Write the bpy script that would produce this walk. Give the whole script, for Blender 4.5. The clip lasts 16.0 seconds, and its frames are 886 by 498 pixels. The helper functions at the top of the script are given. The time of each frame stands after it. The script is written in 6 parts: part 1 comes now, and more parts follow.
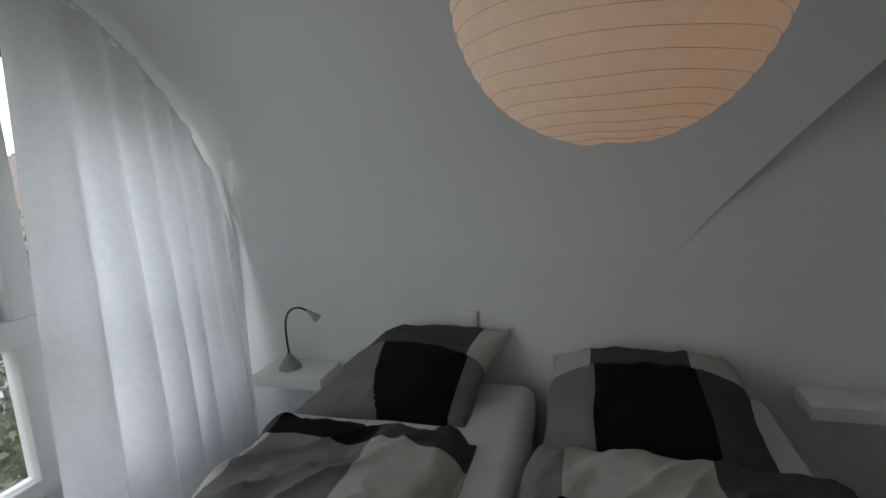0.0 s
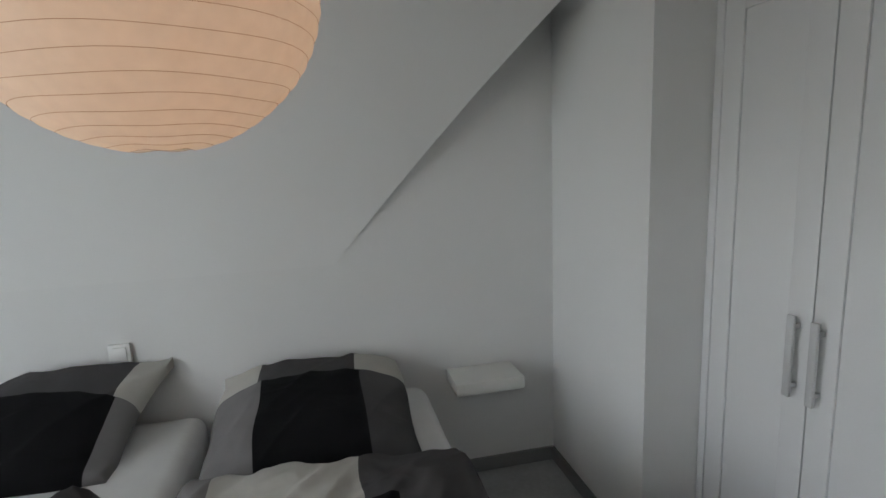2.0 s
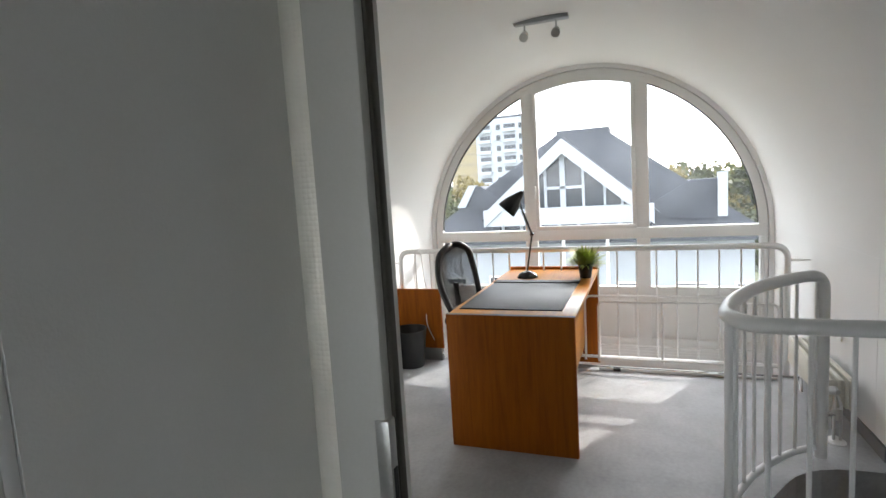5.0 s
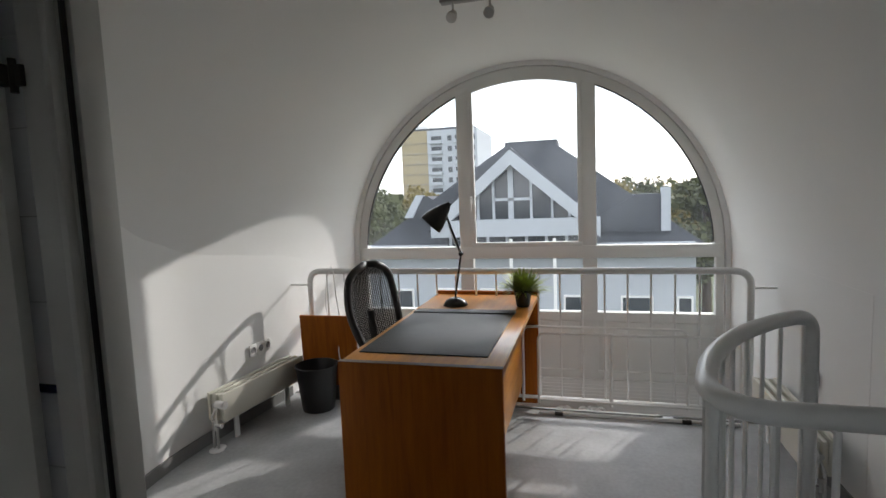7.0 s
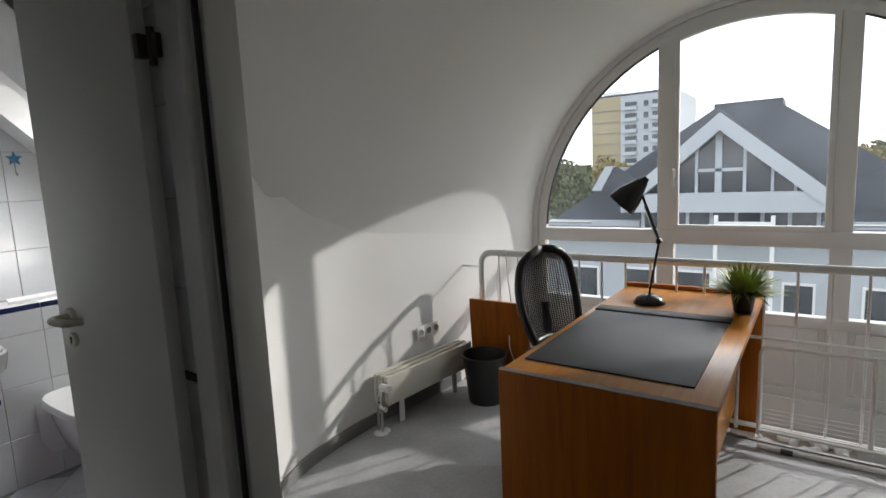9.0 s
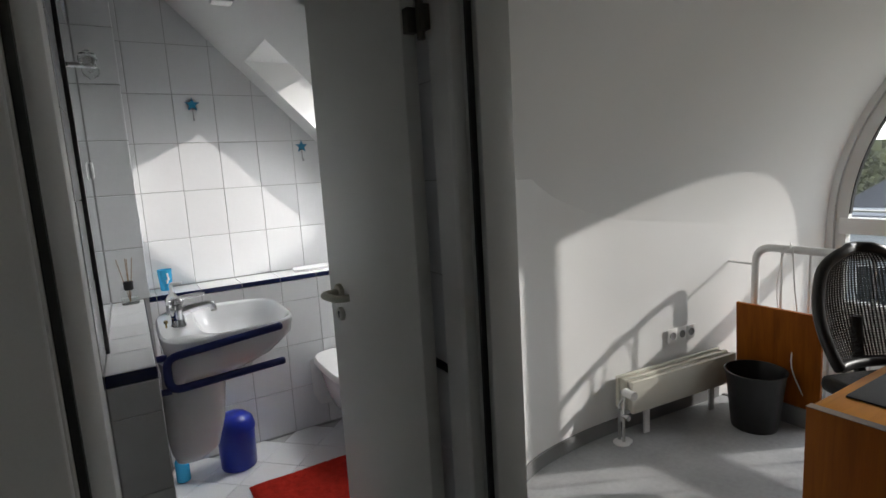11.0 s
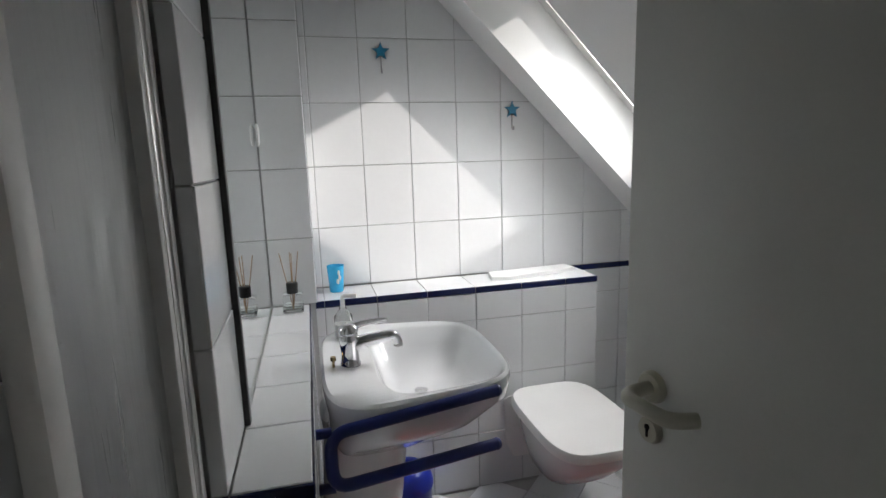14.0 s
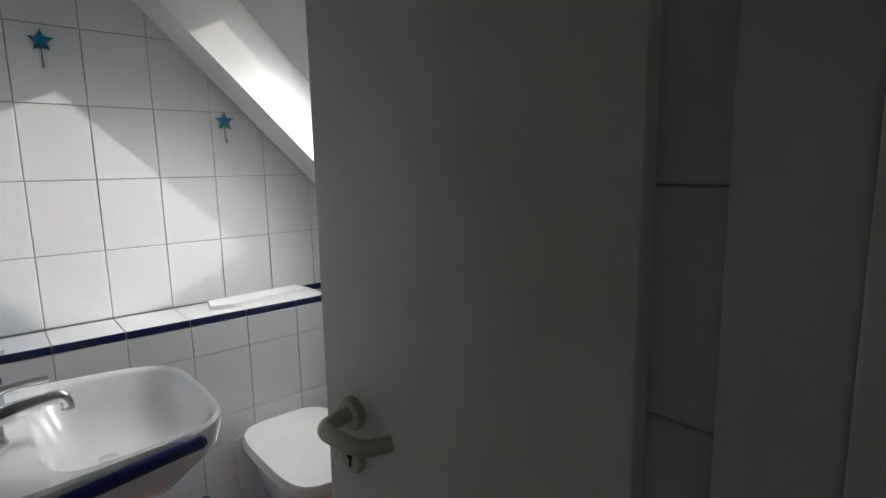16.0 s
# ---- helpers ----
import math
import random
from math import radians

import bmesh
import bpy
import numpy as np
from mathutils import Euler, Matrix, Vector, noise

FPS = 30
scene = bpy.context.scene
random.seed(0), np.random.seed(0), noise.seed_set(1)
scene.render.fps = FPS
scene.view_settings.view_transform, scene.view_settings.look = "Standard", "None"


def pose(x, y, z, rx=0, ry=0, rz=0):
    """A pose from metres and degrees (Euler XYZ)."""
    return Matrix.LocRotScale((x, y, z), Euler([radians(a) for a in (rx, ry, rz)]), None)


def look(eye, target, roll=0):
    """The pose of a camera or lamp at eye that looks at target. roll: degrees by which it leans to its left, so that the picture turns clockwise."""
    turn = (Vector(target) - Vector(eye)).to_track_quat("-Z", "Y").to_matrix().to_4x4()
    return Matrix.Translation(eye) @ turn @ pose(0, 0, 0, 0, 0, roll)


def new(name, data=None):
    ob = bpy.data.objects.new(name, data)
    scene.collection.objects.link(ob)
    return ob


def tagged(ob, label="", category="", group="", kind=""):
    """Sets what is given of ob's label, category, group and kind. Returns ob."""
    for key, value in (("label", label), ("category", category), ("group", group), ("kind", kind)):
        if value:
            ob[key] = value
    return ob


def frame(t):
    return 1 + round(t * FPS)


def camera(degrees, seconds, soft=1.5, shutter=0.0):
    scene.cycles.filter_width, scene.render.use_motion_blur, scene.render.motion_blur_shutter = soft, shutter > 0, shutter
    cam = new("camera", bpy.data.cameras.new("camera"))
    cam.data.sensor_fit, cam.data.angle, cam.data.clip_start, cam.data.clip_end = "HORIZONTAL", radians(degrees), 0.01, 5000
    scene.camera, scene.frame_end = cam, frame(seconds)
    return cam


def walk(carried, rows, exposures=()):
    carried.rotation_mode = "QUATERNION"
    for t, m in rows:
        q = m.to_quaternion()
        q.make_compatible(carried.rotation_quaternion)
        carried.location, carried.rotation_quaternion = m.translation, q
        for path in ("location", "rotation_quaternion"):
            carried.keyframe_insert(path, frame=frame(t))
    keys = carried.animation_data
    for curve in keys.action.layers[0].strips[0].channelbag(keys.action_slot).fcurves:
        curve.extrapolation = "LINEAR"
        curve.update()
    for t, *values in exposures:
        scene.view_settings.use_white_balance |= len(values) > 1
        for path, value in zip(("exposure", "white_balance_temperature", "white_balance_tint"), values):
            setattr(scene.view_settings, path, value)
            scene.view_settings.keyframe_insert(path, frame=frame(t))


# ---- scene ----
cam = camera(79.8, 16.0)
PATH = [
    (0, (0.564, 0.533, 1.518), (0.029, 2.429, 1.171), -3.4),
    (0.5, (0.634, 0.55, 1.508), (0.374, 2.497, 1.132), -3.4),
    (1, (0.724, 0.553, 1.506), (0.71, 2.515, 1.12), -2.0),
    (1.5, (0.788, 0.558, 1.502), (0.961, 2.516, 1.133), -2.3),
    (2, (0.856, 0.571, 1.495), (1.28, 2.494, 1.147), -2.4),
    (2.5, (0.913, 0.569, 1.476), (1.619, 2.415, 1.168), -1.5),
    (3, (1.067, 0.556, 1.477), (2.02, 2.288, 1.176), -0.9),
    (3.5, (1.311, 0.561, 1.412), (2.464, 2.176, 1.166), -0.4),
    (4, (1.471, 0.626, 1.426), (2.948, 1.934, 1.1), -0.7),
    (4.5, (1.667, 0.663, 1.405), (3.402, 1.638, 1.203), -2.7),
    (5, (1.804, 0.687, 1.408), (3.663, 1.39, 1.185), -3.5),
    (5.2, (1.872, 0.686, 1.4), (3.76, 1.28, 1.111), -3.9),
    (7.3, (2.577, 0.687, 1.395), (4.496, 1.215, 1.201), -2.2),
    (7.5, (2.626, 0.697, 1.395), (4.54, 1.233, 1.175), -3.0),
    (8, (2.713, 0.735, 1.396), (4.583, 1.373, 1.085), -4.0),
    (8.5, (2.81, 0.774, 1.404), (4.561, 1.696, 1.112), -3.5),
    (9, (2.885, 0.806, 1.41), (4.501, 1.952, 1.139), -2.7),
    (9.5, (2.927, 0.824, 1.412), (4.39, 2.164, 1.161), -2.2),
    (10, (2.944, 0.845, 1.406), (4.227, 2.357, 1.149), -1.6),
    (10.2, (2.947, 0.869, 1.406), (4.163, 2.436, 1.147), -2.7),
    (12.3, (2.976, 1.412, 1.41), (3.64, 3.273, 1.101), -1.8),
    (12.5, (2.982, 1.477, 1.412), (3.574, 3.366, 1.124), -2.4),
    (13, (2.994, 1.612, 1.397), (3.48, 3.514, 1.011), -0.9),
    (13.5, (2.997, 1.795, 1.403), (3.449, 3.709, 1.043), -1.9),
    (14, (3.0, 1.935, 1.417), (3.474, 3.846, 1.068), -1.8),
    (14.5, (3.013, 1.989, 1.419), (3.608, 3.864, 1.055), -0.8),
    (15, (3.049, 2.0, 1.415), (3.822, 3.812, 1.067), -1.0),
    (15.5, (3.084, 1.987, 1.409), (4.096, 3.679, 1.076), -0.8),
    (16, (3.123, 1.961, 1.408), (4.41, 3.46, 1.1), -1.1),
]
EXPOSURES = [(0.0, 0.2), (0.5, 0.45), (1.0, 1.0), (2.0, 1.2), (3.0, 1.3), (4.2, 1.25), (5.2, 1.0), (7.3, 0.0), (10.2, 0.0), (12.5, 0.08), (13.5, 0.1), (14.5, 0.12), (15.5, -0.08), (16.0, -0.27)]
walk(cam, [(t, look(eye, target, roll)) for t, eye, target, roll in PATH], EXPOSURES)

# ---- daylight ----
SUN_WAY = Vector((-1.0, 0.5, -0.52)).normalized()
world = bpy.data.worlds.new("sky")
world.use_nodes = True
scene.world = world
wn, wl = world.node_tree.nodes, world.node_tree.links
sky = wn.new("ShaderNodeTexSky")
sky.sky_type, sky.sun_disc = "NISHITA", False
sky.sun_elevation = math.asin(-SUN_WAY.z)
sky.sun_rotation = math.atan2(-SUN_WAY.x, -SUN_WAY.y)
sky.dust_density, sky.air_density, sky.ozone_density = 0.6, 1.0, 1.0
haze = wn.new("ShaderNodeMix")
haze.data_type = "RGBA"
haze.inputs["Factor"].default_value = 0.7
haze.inputs["B"].default_value = (15.5, 16.1, 17.1, 1)
wl.new(sky.outputs["Color"], haze.inputs["A"])
wl.new(haze.outputs["Result"], wn["Background"].inputs["Color"])
wn["Background"].inputs["Strength"].default_value = 0.15
sun_data = bpy.data.lights.new("sun", "SUN")
sun_data.energy, sun_data.angle, sun_data.color = 2.8, radians(0.9), (1.0, 0.96, 0.90)
sun_lamp = new("sun", sun_data)
sun_lamp.matrix_world = Matrix.Translation((20, -10, 20)) @ SUN_WAY.to_track_quat("-Z", "Y").to_matrix().to_4x4()


def window_light(at, way, size_x, size_y, watts, tint, spread=180):
    data = bpy.data.lights.new("window_light", "AREA")
    data.shape, data.size, data.size_y, data.energy, data.color = "RECTANGLE", size_x, size_y, watts, tint
    data.spread = radians(spread)
    lamp = new("window_light", data)
    lamp.matrix_world = Matrix.Translation(at) @ Vector(way).to_track_quat("-Z", "Y").to_matrix().to_4x4()
    return lamp


window_light((-1.30, 0.82, 1.25), (1, 0.1, -0.1), 1.0, 1.5, 4.1, (0.89, 0.955, 1.0))
window_light((-1.30, 2.3, 1.05), (1, 0, 0), 0.7, 1.2, 1.8, (0.89, 0.955, 1.0))
window_light((6.93, 1.2, 1.74), (-0.5, 0, -0.87), 2.0, 0.6, 5.8, (0.95, 0.975, 1.0), 96)
window_light((4.24, 3.722, 1.71), (-1, 0, -1), 0.74, 0.38, 6.0, (1.0, 0.99, 0.98), 112)


# ---- materials ----
def surface(name, colour, rough=0.6, metal=0.0, vary=0.08, scale=6.0, bump=0.08, grain=180.0, spread=0.0, coat=0.0, stretch=(1, 1, 1)):
    """A painted, woven or cast surface: broad staining, fine grain and relief."""
    m = bpy.data.materials.new(name)
    m.use_nodes = True
    n, l = m.node_tree.nodes, m.node_tree.links
    b = n["Principled BSDF"]
    b.inputs["Roughness"].default_value, b.inputs["Metallic"].default_value = rough, metal
    b.inputs["Coat Weight"].default_value = coat
    b.inputs["Specular IOR Level"].default_value = 0.12 if rough >= 0.88 else 0.5
    co = n.new("ShaderNodeTexCoord")
    mp = n.new("ShaderNodeMapping")
    mp.inputs["Scale"].default_value = stretch
    l.new(co.outputs["Object"], mp.inputs["Vector"])
    n1, n2 = n.new("ShaderNodeTexNoise"), n.new("ShaderNodeTexNoise")
    n1.inputs["Scale"].default_value, n1.inputs["Detail"].default_value = scale, 5
    n2.inputs["Scale"].default_value, n2.inputs["Detail"].default_value = grain, 3
    for k in (n1, n2):
        l.new(mp.outputs["Vector"], k.inputs["Vector"])
    add = n.new("ShaderNodeMath")
    add.operation = "MULTIPLY_ADD"
    add.inputs[1].default_value = 0.65
    l.new(n1.outputs["Fac"], add.inputs[0])
    half = n.new("ShaderNodeMath")
    half.operation = "MULTIPLY"
    half.inputs[1].default_value = 0.35
    l.new(n2.outputs["Fac"], half.inputs[0])
    l.new(half.outputs[0], add.inputs[2])
    last = add.outputs[0]
    if spread:
        info = n.new("ShaderNodeObjectInfo")
        sp = n.new("ShaderNodeMath")
        sp.operation = "MULTIPLY_ADD"
        sp.inputs[1].default_value = spread
        l.new(info.outputs["Random"], sp.inputs[0])
        l.new(last, sp.inputs[2])
        last = sp.outputs[0]
    ramp = n.new("ShaderNodeValToRGB")
    c = Vector(colour)
    ramp.color_ramp.elements[0].position, ramp.color_ramp.elements[1].position = 0.3, 0.7 + spread
    ramp.color_ramp.elements[0].color = (*(c * (1 - vary)), 1)
    ramp.color_ramp.elements[1].color = (*[min(v * (1 + vary), 0.95) for v in c], 1)
    l.new(last, ramp.inputs["Fac"])
    l.new(ramp.outputs["Color"], b.inputs["Base Color"])
    if bump:
        bp = n.new("ShaderNodeBump")
        bp.inputs["Strength"].default_value, bp.inputs["Distance"].default_value = bump, 0.004
        l.new(n2.outputs["Fac"], bp.inputs["Height"])
        l.new(bp.outputs["Normal"], b.inputs["Normal"])
    return m


def wood(name, dark, light, rough=0.35, axis=0, coat=0.2):
    m = bpy.data.materials.new(name)
    m.use_nodes = True
    n, l = m.node_tree.nodes, m.node_tree.links
    b = n["Principled BSDF"]
    b.inputs["Roughness"].default_value, b.inputs["Coat Weight"].default_value = rough, coat
    co, mp = n.new("ShaderNodeTexCoord"), n.new("ShaderNodeMapping")
    mp.inputs["Scale"].default_value = [1.2 if k == axis else 16.0 for k in range(3)]
    l.new(co.outputs["Object"], mp.inputs["Vector"])
    n1, n2 = n.new("ShaderNodeTexNoise"), n.new("ShaderNodeTexNoise")
    n1.inputs["Scale"].default_value, n1.inputs["Detail"].default_value, n1.inputs["Distortion"].default_value = 2.2, 8, 0.6
    n2.inputs["Scale"].default_value, n2.inputs["Detail"].default_value = 14.0, 4
    for k in (n1, n2):
        l.new(mp.outputs["Vector"], k.inputs["Vector"])
    mix = n.new("ShaderNodeMath")
    mix.operation = "MULTIPLY_ADD"
    mix.inputs[1].default_value = 0.3
    l.new(n2.outputs["Fac"], mix.inputs[0])
    l.new(n1.outputs["Fac"], mix.inputs[2])
    ramp = n.new("ShaderNodeValToRGB")
    ramp.color_ramp.elements[0].position, ramp.color_ramp.elements[1].position = 0.4, 0.9
    ramp.color_ramp.elements[0].color, ramp.color_ramp.elements[1].color = (*dark, 1), (*light, 1)
    l.new(mix.outputs[0], ramp.inputs["Fac"])
    l.new(ramp.outputs["Color"], b.inputs["Base Color"])
    bp = n.new("ShaderNodeBump")
    bp.inputs["Strength"].default_value, bp.inputs["Distance"].default_value = 0.08, 0.002
    l.new(mix.outputs[0], bp.inputs["Height"])
    l.new(bp.outputs["Normal"], b.inputs["Normal"])
    return m


def glassy(name, colour=(1, 1, 1), rough=0.0, ior=1.45, ribs=0.0, streaks=False):
    m = bpy.data.materials.new(name)
    m.use_nodes = True
    n, l = m.node_tree.nodes, m.node_tree.links
    b = n["Principled BSDF"]
    b.inputs["Base Color"].default_value = (*colour, 1)
    b.inputs["Roughness"].default_value, b.inputs["Transmission Weight"].default_value, b.inputs["IOR"].default_value = rough, 1.0, ior
    if streaks:
        co, mp, ns, rr = n.new("ShaderNodeTexCoord"), n.new("ShaderNodeMapping"), n.new("ShaderNodeTexNoise"), n.new("ShaderNodeMapRange")
        mp.inputs["Scale"].default_value = (40, 40, 2.5)
        ns.inputs["Scale"].default_value, ns.inputs["Detail"].default_value = 1.6, 7
        rr.inputs["From Min"].default_value, rr.inputs["From Max"].default_value = 0.3, 0.7
        rr.inputs["To Min"].default_value, rr.inputs["To Max"].default_value = rough * 0.6, min(rough * 1.6, 1.0)
        l.new(co.outputs["Object"], mp.inputs["Vector"])
        l.new(mp.outputs["Vector"], ns.inputs["Vector"])
        l.new(ns.outputs["Fac"], rr.inputs["Value"])
        l.new(rr.outputs["Result"], b.inputs["Roughness"])
        bp = n.new("ShaderNodeBump")
        bp.inputs["Strength"].default_value, bp.inputs["Distance"].default_value = 0.35, 0.003
        l.new(ns.outputs["Fac"], bp.inputs["Height"])
        l.new(bp.outputs["Normal"], b.inputs["Normal"])
    if ribs:
        co, wv = n.new("ShaderNodeTexCoord"), n.new("ShaderNodeTexVoronoi")
        wv.inputs["Scale"].default_value = ribs
        wv.inputs["Randomness"].default_value = 0.15
        l.new(co.outputs["Object"], wv.inputs["Vector"])
        bp = n.new("ShaderNodeBump")
        bp.inputs["Strength"].default_value, bp.inputs["Distance"].default_value = 0.8, 0.004
        l.new(wv.outputs["Distance"], bp.inputs["Height"])
        l.new(bp.outputs["Normal"], b.inputs["Normal"])
    return m


def thin(name, colour, amount, rough=0.9):
    """Cloth or paper that lets light through."""
    m = bpy.data.materials.new(name)
    m.use_nodes = True
    n, l = m.node_tree.nodes, m.node_tree.links
    n.remove(n["Principled BSDF"])
    d, t, x = n.new("ShaderNodeBsdfDiffuse"), n.new("ShaderNodeBsdfTranslucent"), n.new("ShaderNodeMixShader")
    co, ns, ramp = n.new("ShaderNodeTexCoord"), n.new("ShaderNodeTexNoise"), n.new("ShaderNodeValToRGB")
    ns.inputs["Scale"].default_value, ns.inputs["Detail"].default_value = 40, 6
    l.new(co.outputs["Object"], ns.inputs["Vector"])
    c = Vector(colour)
    ramp.color_ramp.elements[0].color, ramp.color_ramp.elements[1].color = (*(c * 0.9), 1), (*[min(v * 1.06, 0.95) for v in c], 1)
    l.new(ns.outputs["Fac"], ramp.inputs["Fac"])
    l.new(ramp.outputs["Color"], d.inputs["Color"])
    l.new(ramp.outputs["Color"], t.inputs["Color"])
    x.inputs["Fac"].default_value = amount
    l.new(d.outputs[0], x.inputs[1])
    l.new(t.outputs[0], x.inputs[2])
    l.new(x.outputs[0], n["Material Output"].inputs["Surface"])
    return m


PLASTER = surface("white plaster", (0.78, 0.78, 0.77), 0.85, vary=0.025, scale=1.5, bump=0.15, grain=260)
CEIL = surface("white ceiling paint", (0.8, 0.8, 0.79), 0.9, vary=0.02, scale=1.5, bump=0.12, grain=260)
FLOOR = surface("grey floor covering", (0.36, 0.367, 0.375), 0.55, vary=0.2, scale=5, bump=0.15, grain=45)
SKIRT = surface("grey baseboard", (0.2, 0.2, 0.2), 0.55, vary=0.08)
FRAME = surface("white window frame", (0.74, 0.74, 0.72), 0.4, vary=0.04, scale=3, bump=0.03)
GASKET = surface("black rubber seal", (0.012, 0.012, 0.012), 0.6, vary=0.1)
SEALBROWN = surface("dark brown rubber seal", (0.05, 0.045, 0.035), 0.7, vary=0.1)
JAMB = surface("grey-white door frame paint", (0.5, 0.5, 0.475), 0.4, vary=0.04, scale=3, bump=0.04)
LEAF = surface("cream-white door laminate", (0.73, 0.73, 0.69), 0.38, vary=0.03, scale=2, bump=0.03)
CUPB = surface("white wardrobe foil", (0.76, 0.76, 0.76), 0.45, vary=0.02, scale=2, bump=0.03)
NICKEL = surface("satin nickel", (0.62, 0.62, 0.62), 0.6, 0.35, vary=0.05, bump=0.03)
HINGEMETAL = surface("dark bronzed steel", (0.06, 0.055, 0.045), 0.45, 0.6, vary=0.1, bump=0.02)
STEEL = surface("brushed steel", (0.55, 0.55, 0.54), 0.32, 1.0, vary=0.08, bump=0.03)
CHROME = surface("chrome", (0.82, 0.82, 0.84), 0.07, 1.0, vary=0.03, bump=0.0)
WHITEMETAL = surface("white enamelled steel", (0.78, 0.78, 0.77), 0.3, vary=0.03, bump=0.02)
IVORY = surface("ivory radiator enamel", (0.68, 0.66, 0.58), 0.4, vary=0.05, bump=0.03)
PLASTIC_W = surface("white plastic", (0.8, 0.8, 0.79), 0.35, vary=0.03, bump=0.0)
BRASS = surface("worn brass", (0.45, 0.32, 0.14), 0.25, 1.0, vary=0.1, bump=0.0)
REED = surface("pale reed sticks", (0.36, 0.24, 0.14), 0.7, vary=0.15, bump=0.0)
NYLON = surface("cream nylon handle", (0.62, 0.6, 0.5), 0.3, vary=0.04, bump=0.0)
BLACK = surface("black plastic", (0.012, 0.012, 0.013), 0.4, vary=0.2, bump=0.06)
BLACKMESH = surface("black mesh fabric", (0.015, 0.015, 0.016), 0.75, vary=0.3, bump=0.3, grain=400)
LEATHER = surface("black leather desk mat", (0.024, 0.026, 0.029), 0.55, vary=0.15, bump=0.25, grain=350)
LAMPBLACK = surface("black lacquer", (0.012, 0.012, 0.012), 0.22, vary=0.1, bump=0.0)
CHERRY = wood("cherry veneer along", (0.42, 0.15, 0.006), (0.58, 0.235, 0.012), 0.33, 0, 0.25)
# darker copy of the cherry veneer: shade of the desk ends is in its colours
CHERRY_DARKER = wood("darker cherry veneer upright", (0.22, 0.053, 0.0), (0.34, 0.097, 0.001), 0.6, 2, 0.0)
CHERRY_DARKER.node_tree.nodes["Principled BSDF"].inputs["Specular IOR Level"].default_value = 0.2
EDGEBAND = surface("pale worn veneer edge", (0.13, 0.095, 0.07), 0.7, vary=0.3, scale=14, bump=0.05)
TILE = surface("white glazed tile", (0.74, 0.75, 0.76), 0.16, vary=0.03, scale=5, bump=0.04, grain=60, spread=0.12)
TILE_FLOOR = surface("white floor tile", (0.72, 0.73, 0.74), 0.22, vary=0.04, scale=5, bump=0.05, grain=80, spread=0.12)
GROUT = surface("grey grout", (0.4, 0.4, 0.4), 0.9, vary=0.15, bump=0.3)
BLUETILE = surface("dark blue glazed trim", (0.008, 0.014, 0.07), 0.14, vary=0.15, bump=0.02, spread=0.1)
CERAMIC = surface("white sanitary ceramic", (0.8, 0.81, 0.82), 0.08, vary=0.01, bump=0.0, coat=0.4)
BLUE = surface("blue lacquered tube", (0.008, 0.018, 0.13), 0.3, vary=0.1, bump=0.0)
BINBLUE = surface("blue plastic", (0.006, 0.022, 0.3), 0.3, vary=0.06, bump=0.0)
CYAN = surface("turquoise plastic", (0.04, 0.42, 0.74), 0.25, vary=0.1, bump=0.0)
STARBLUE = surface("teal painted wood", (0.012, 0.2, 0.36), 0.4, vary=0.15, bump=0.1)
RED = surface("red looped bath mat", (0.36, 0.02, 0.012), 0.95, vary=0.3, scale=30, bump=0.9, grain=180)
LIGHTCLOTH = surface("light greige cotton", (0.44, 0.43, 0.4), 0.9, vary=0.06, scale=9, bump=0.3, grain=420)
GREYCLOTH = surface("mid grey cotton", (0.172, 0.167, 0.168), 0.9, vary=0.07, scale=9, bump=0.3, grain=420)
DARKCLOTH = surface("dark grey cotton", (0.07, 0.068, 0.071), 0.9, vary=0.08, scale=9, bump=0.3, grain=420)
BLACKCLOTH = surface("black cotton", (0.008, 0.008, 0.009), 0.92, vary=0.15, scale=9, bump=0.3, grain=420)
SHEET = surface("white cotton sheet", (0.66, 0.66, 0.66), 0.9, vary=0.05, scale=9, bump=0.3, grain=420)
SHELF = surface("white shelf foil", (0.74, 0.74, 0.71), 0.45, vary=0.03, bump=0.02)
GREYMETAL = surface("grey lamp lacquer", (0.3, 0.3, 0.31), 0.35, 0.3, vary=0.06, bump=0.0)
GLASS = glassy("window glass", (1, 1, 1), 0.0, 1.02)
gn, gl = GLASS.node_tree.nodes, GLASS.node_tree.links
# thin translucent veil added to the panes, imitating outdoor haze unevenly
haze_veil, blend, veil_noise, much, gco = gn.new("ShaderNodeBsdfTranslucent"), gn.new("ShaderNodeMixShader"), gn.new("ShaderNodeTexNoise"), gn.new("ShaderNodeMapRange"), gn.new("ShaderNodeTexCoord")
haze_veil.inputs["Color"].default_value = (0.8, 0.86, 0.95, 1)
veil_noise.inputs["Scale"].default_value, veil_noise.inputs["Detail"].default_value = 3.0, 5
much.inputs["From Min"].default_value, much.inputs["From Max"].default_value = 0.3, 0.75
much.inputs["To Min"].default_value, much.inputs["To Max"].default_value = 0.006, 0.028
gl.new(gco.outputs["Object"], veil_noise.inputs["Vector"])
gl.new(veil_noise.outputs["Fac"], much.inputs["Value"])
gl.new(much.outputs["Result"], blend.inputs["Fac"])
gl.new(gn["Principled BSDF"].outputs[0], blend.inputs[1])
gl.new(haze_veil.outputs[0], blend.inputs[2])
gl.new(blend.outputs[0], gn["Material Output"].inputs["Surface"])
CLEARGLASS = glassy("clear bottle glass", (0.97, 0.99, 0.98), 0.02, 1.22)
RIBGLASS = glassy("structured glass", (0.97, 0.98, 0.95), 0.45, 1.15, 110)
rn, rl_ = RIBGLASS.node_tree.nodes, RIBGLASS.node_tree.links
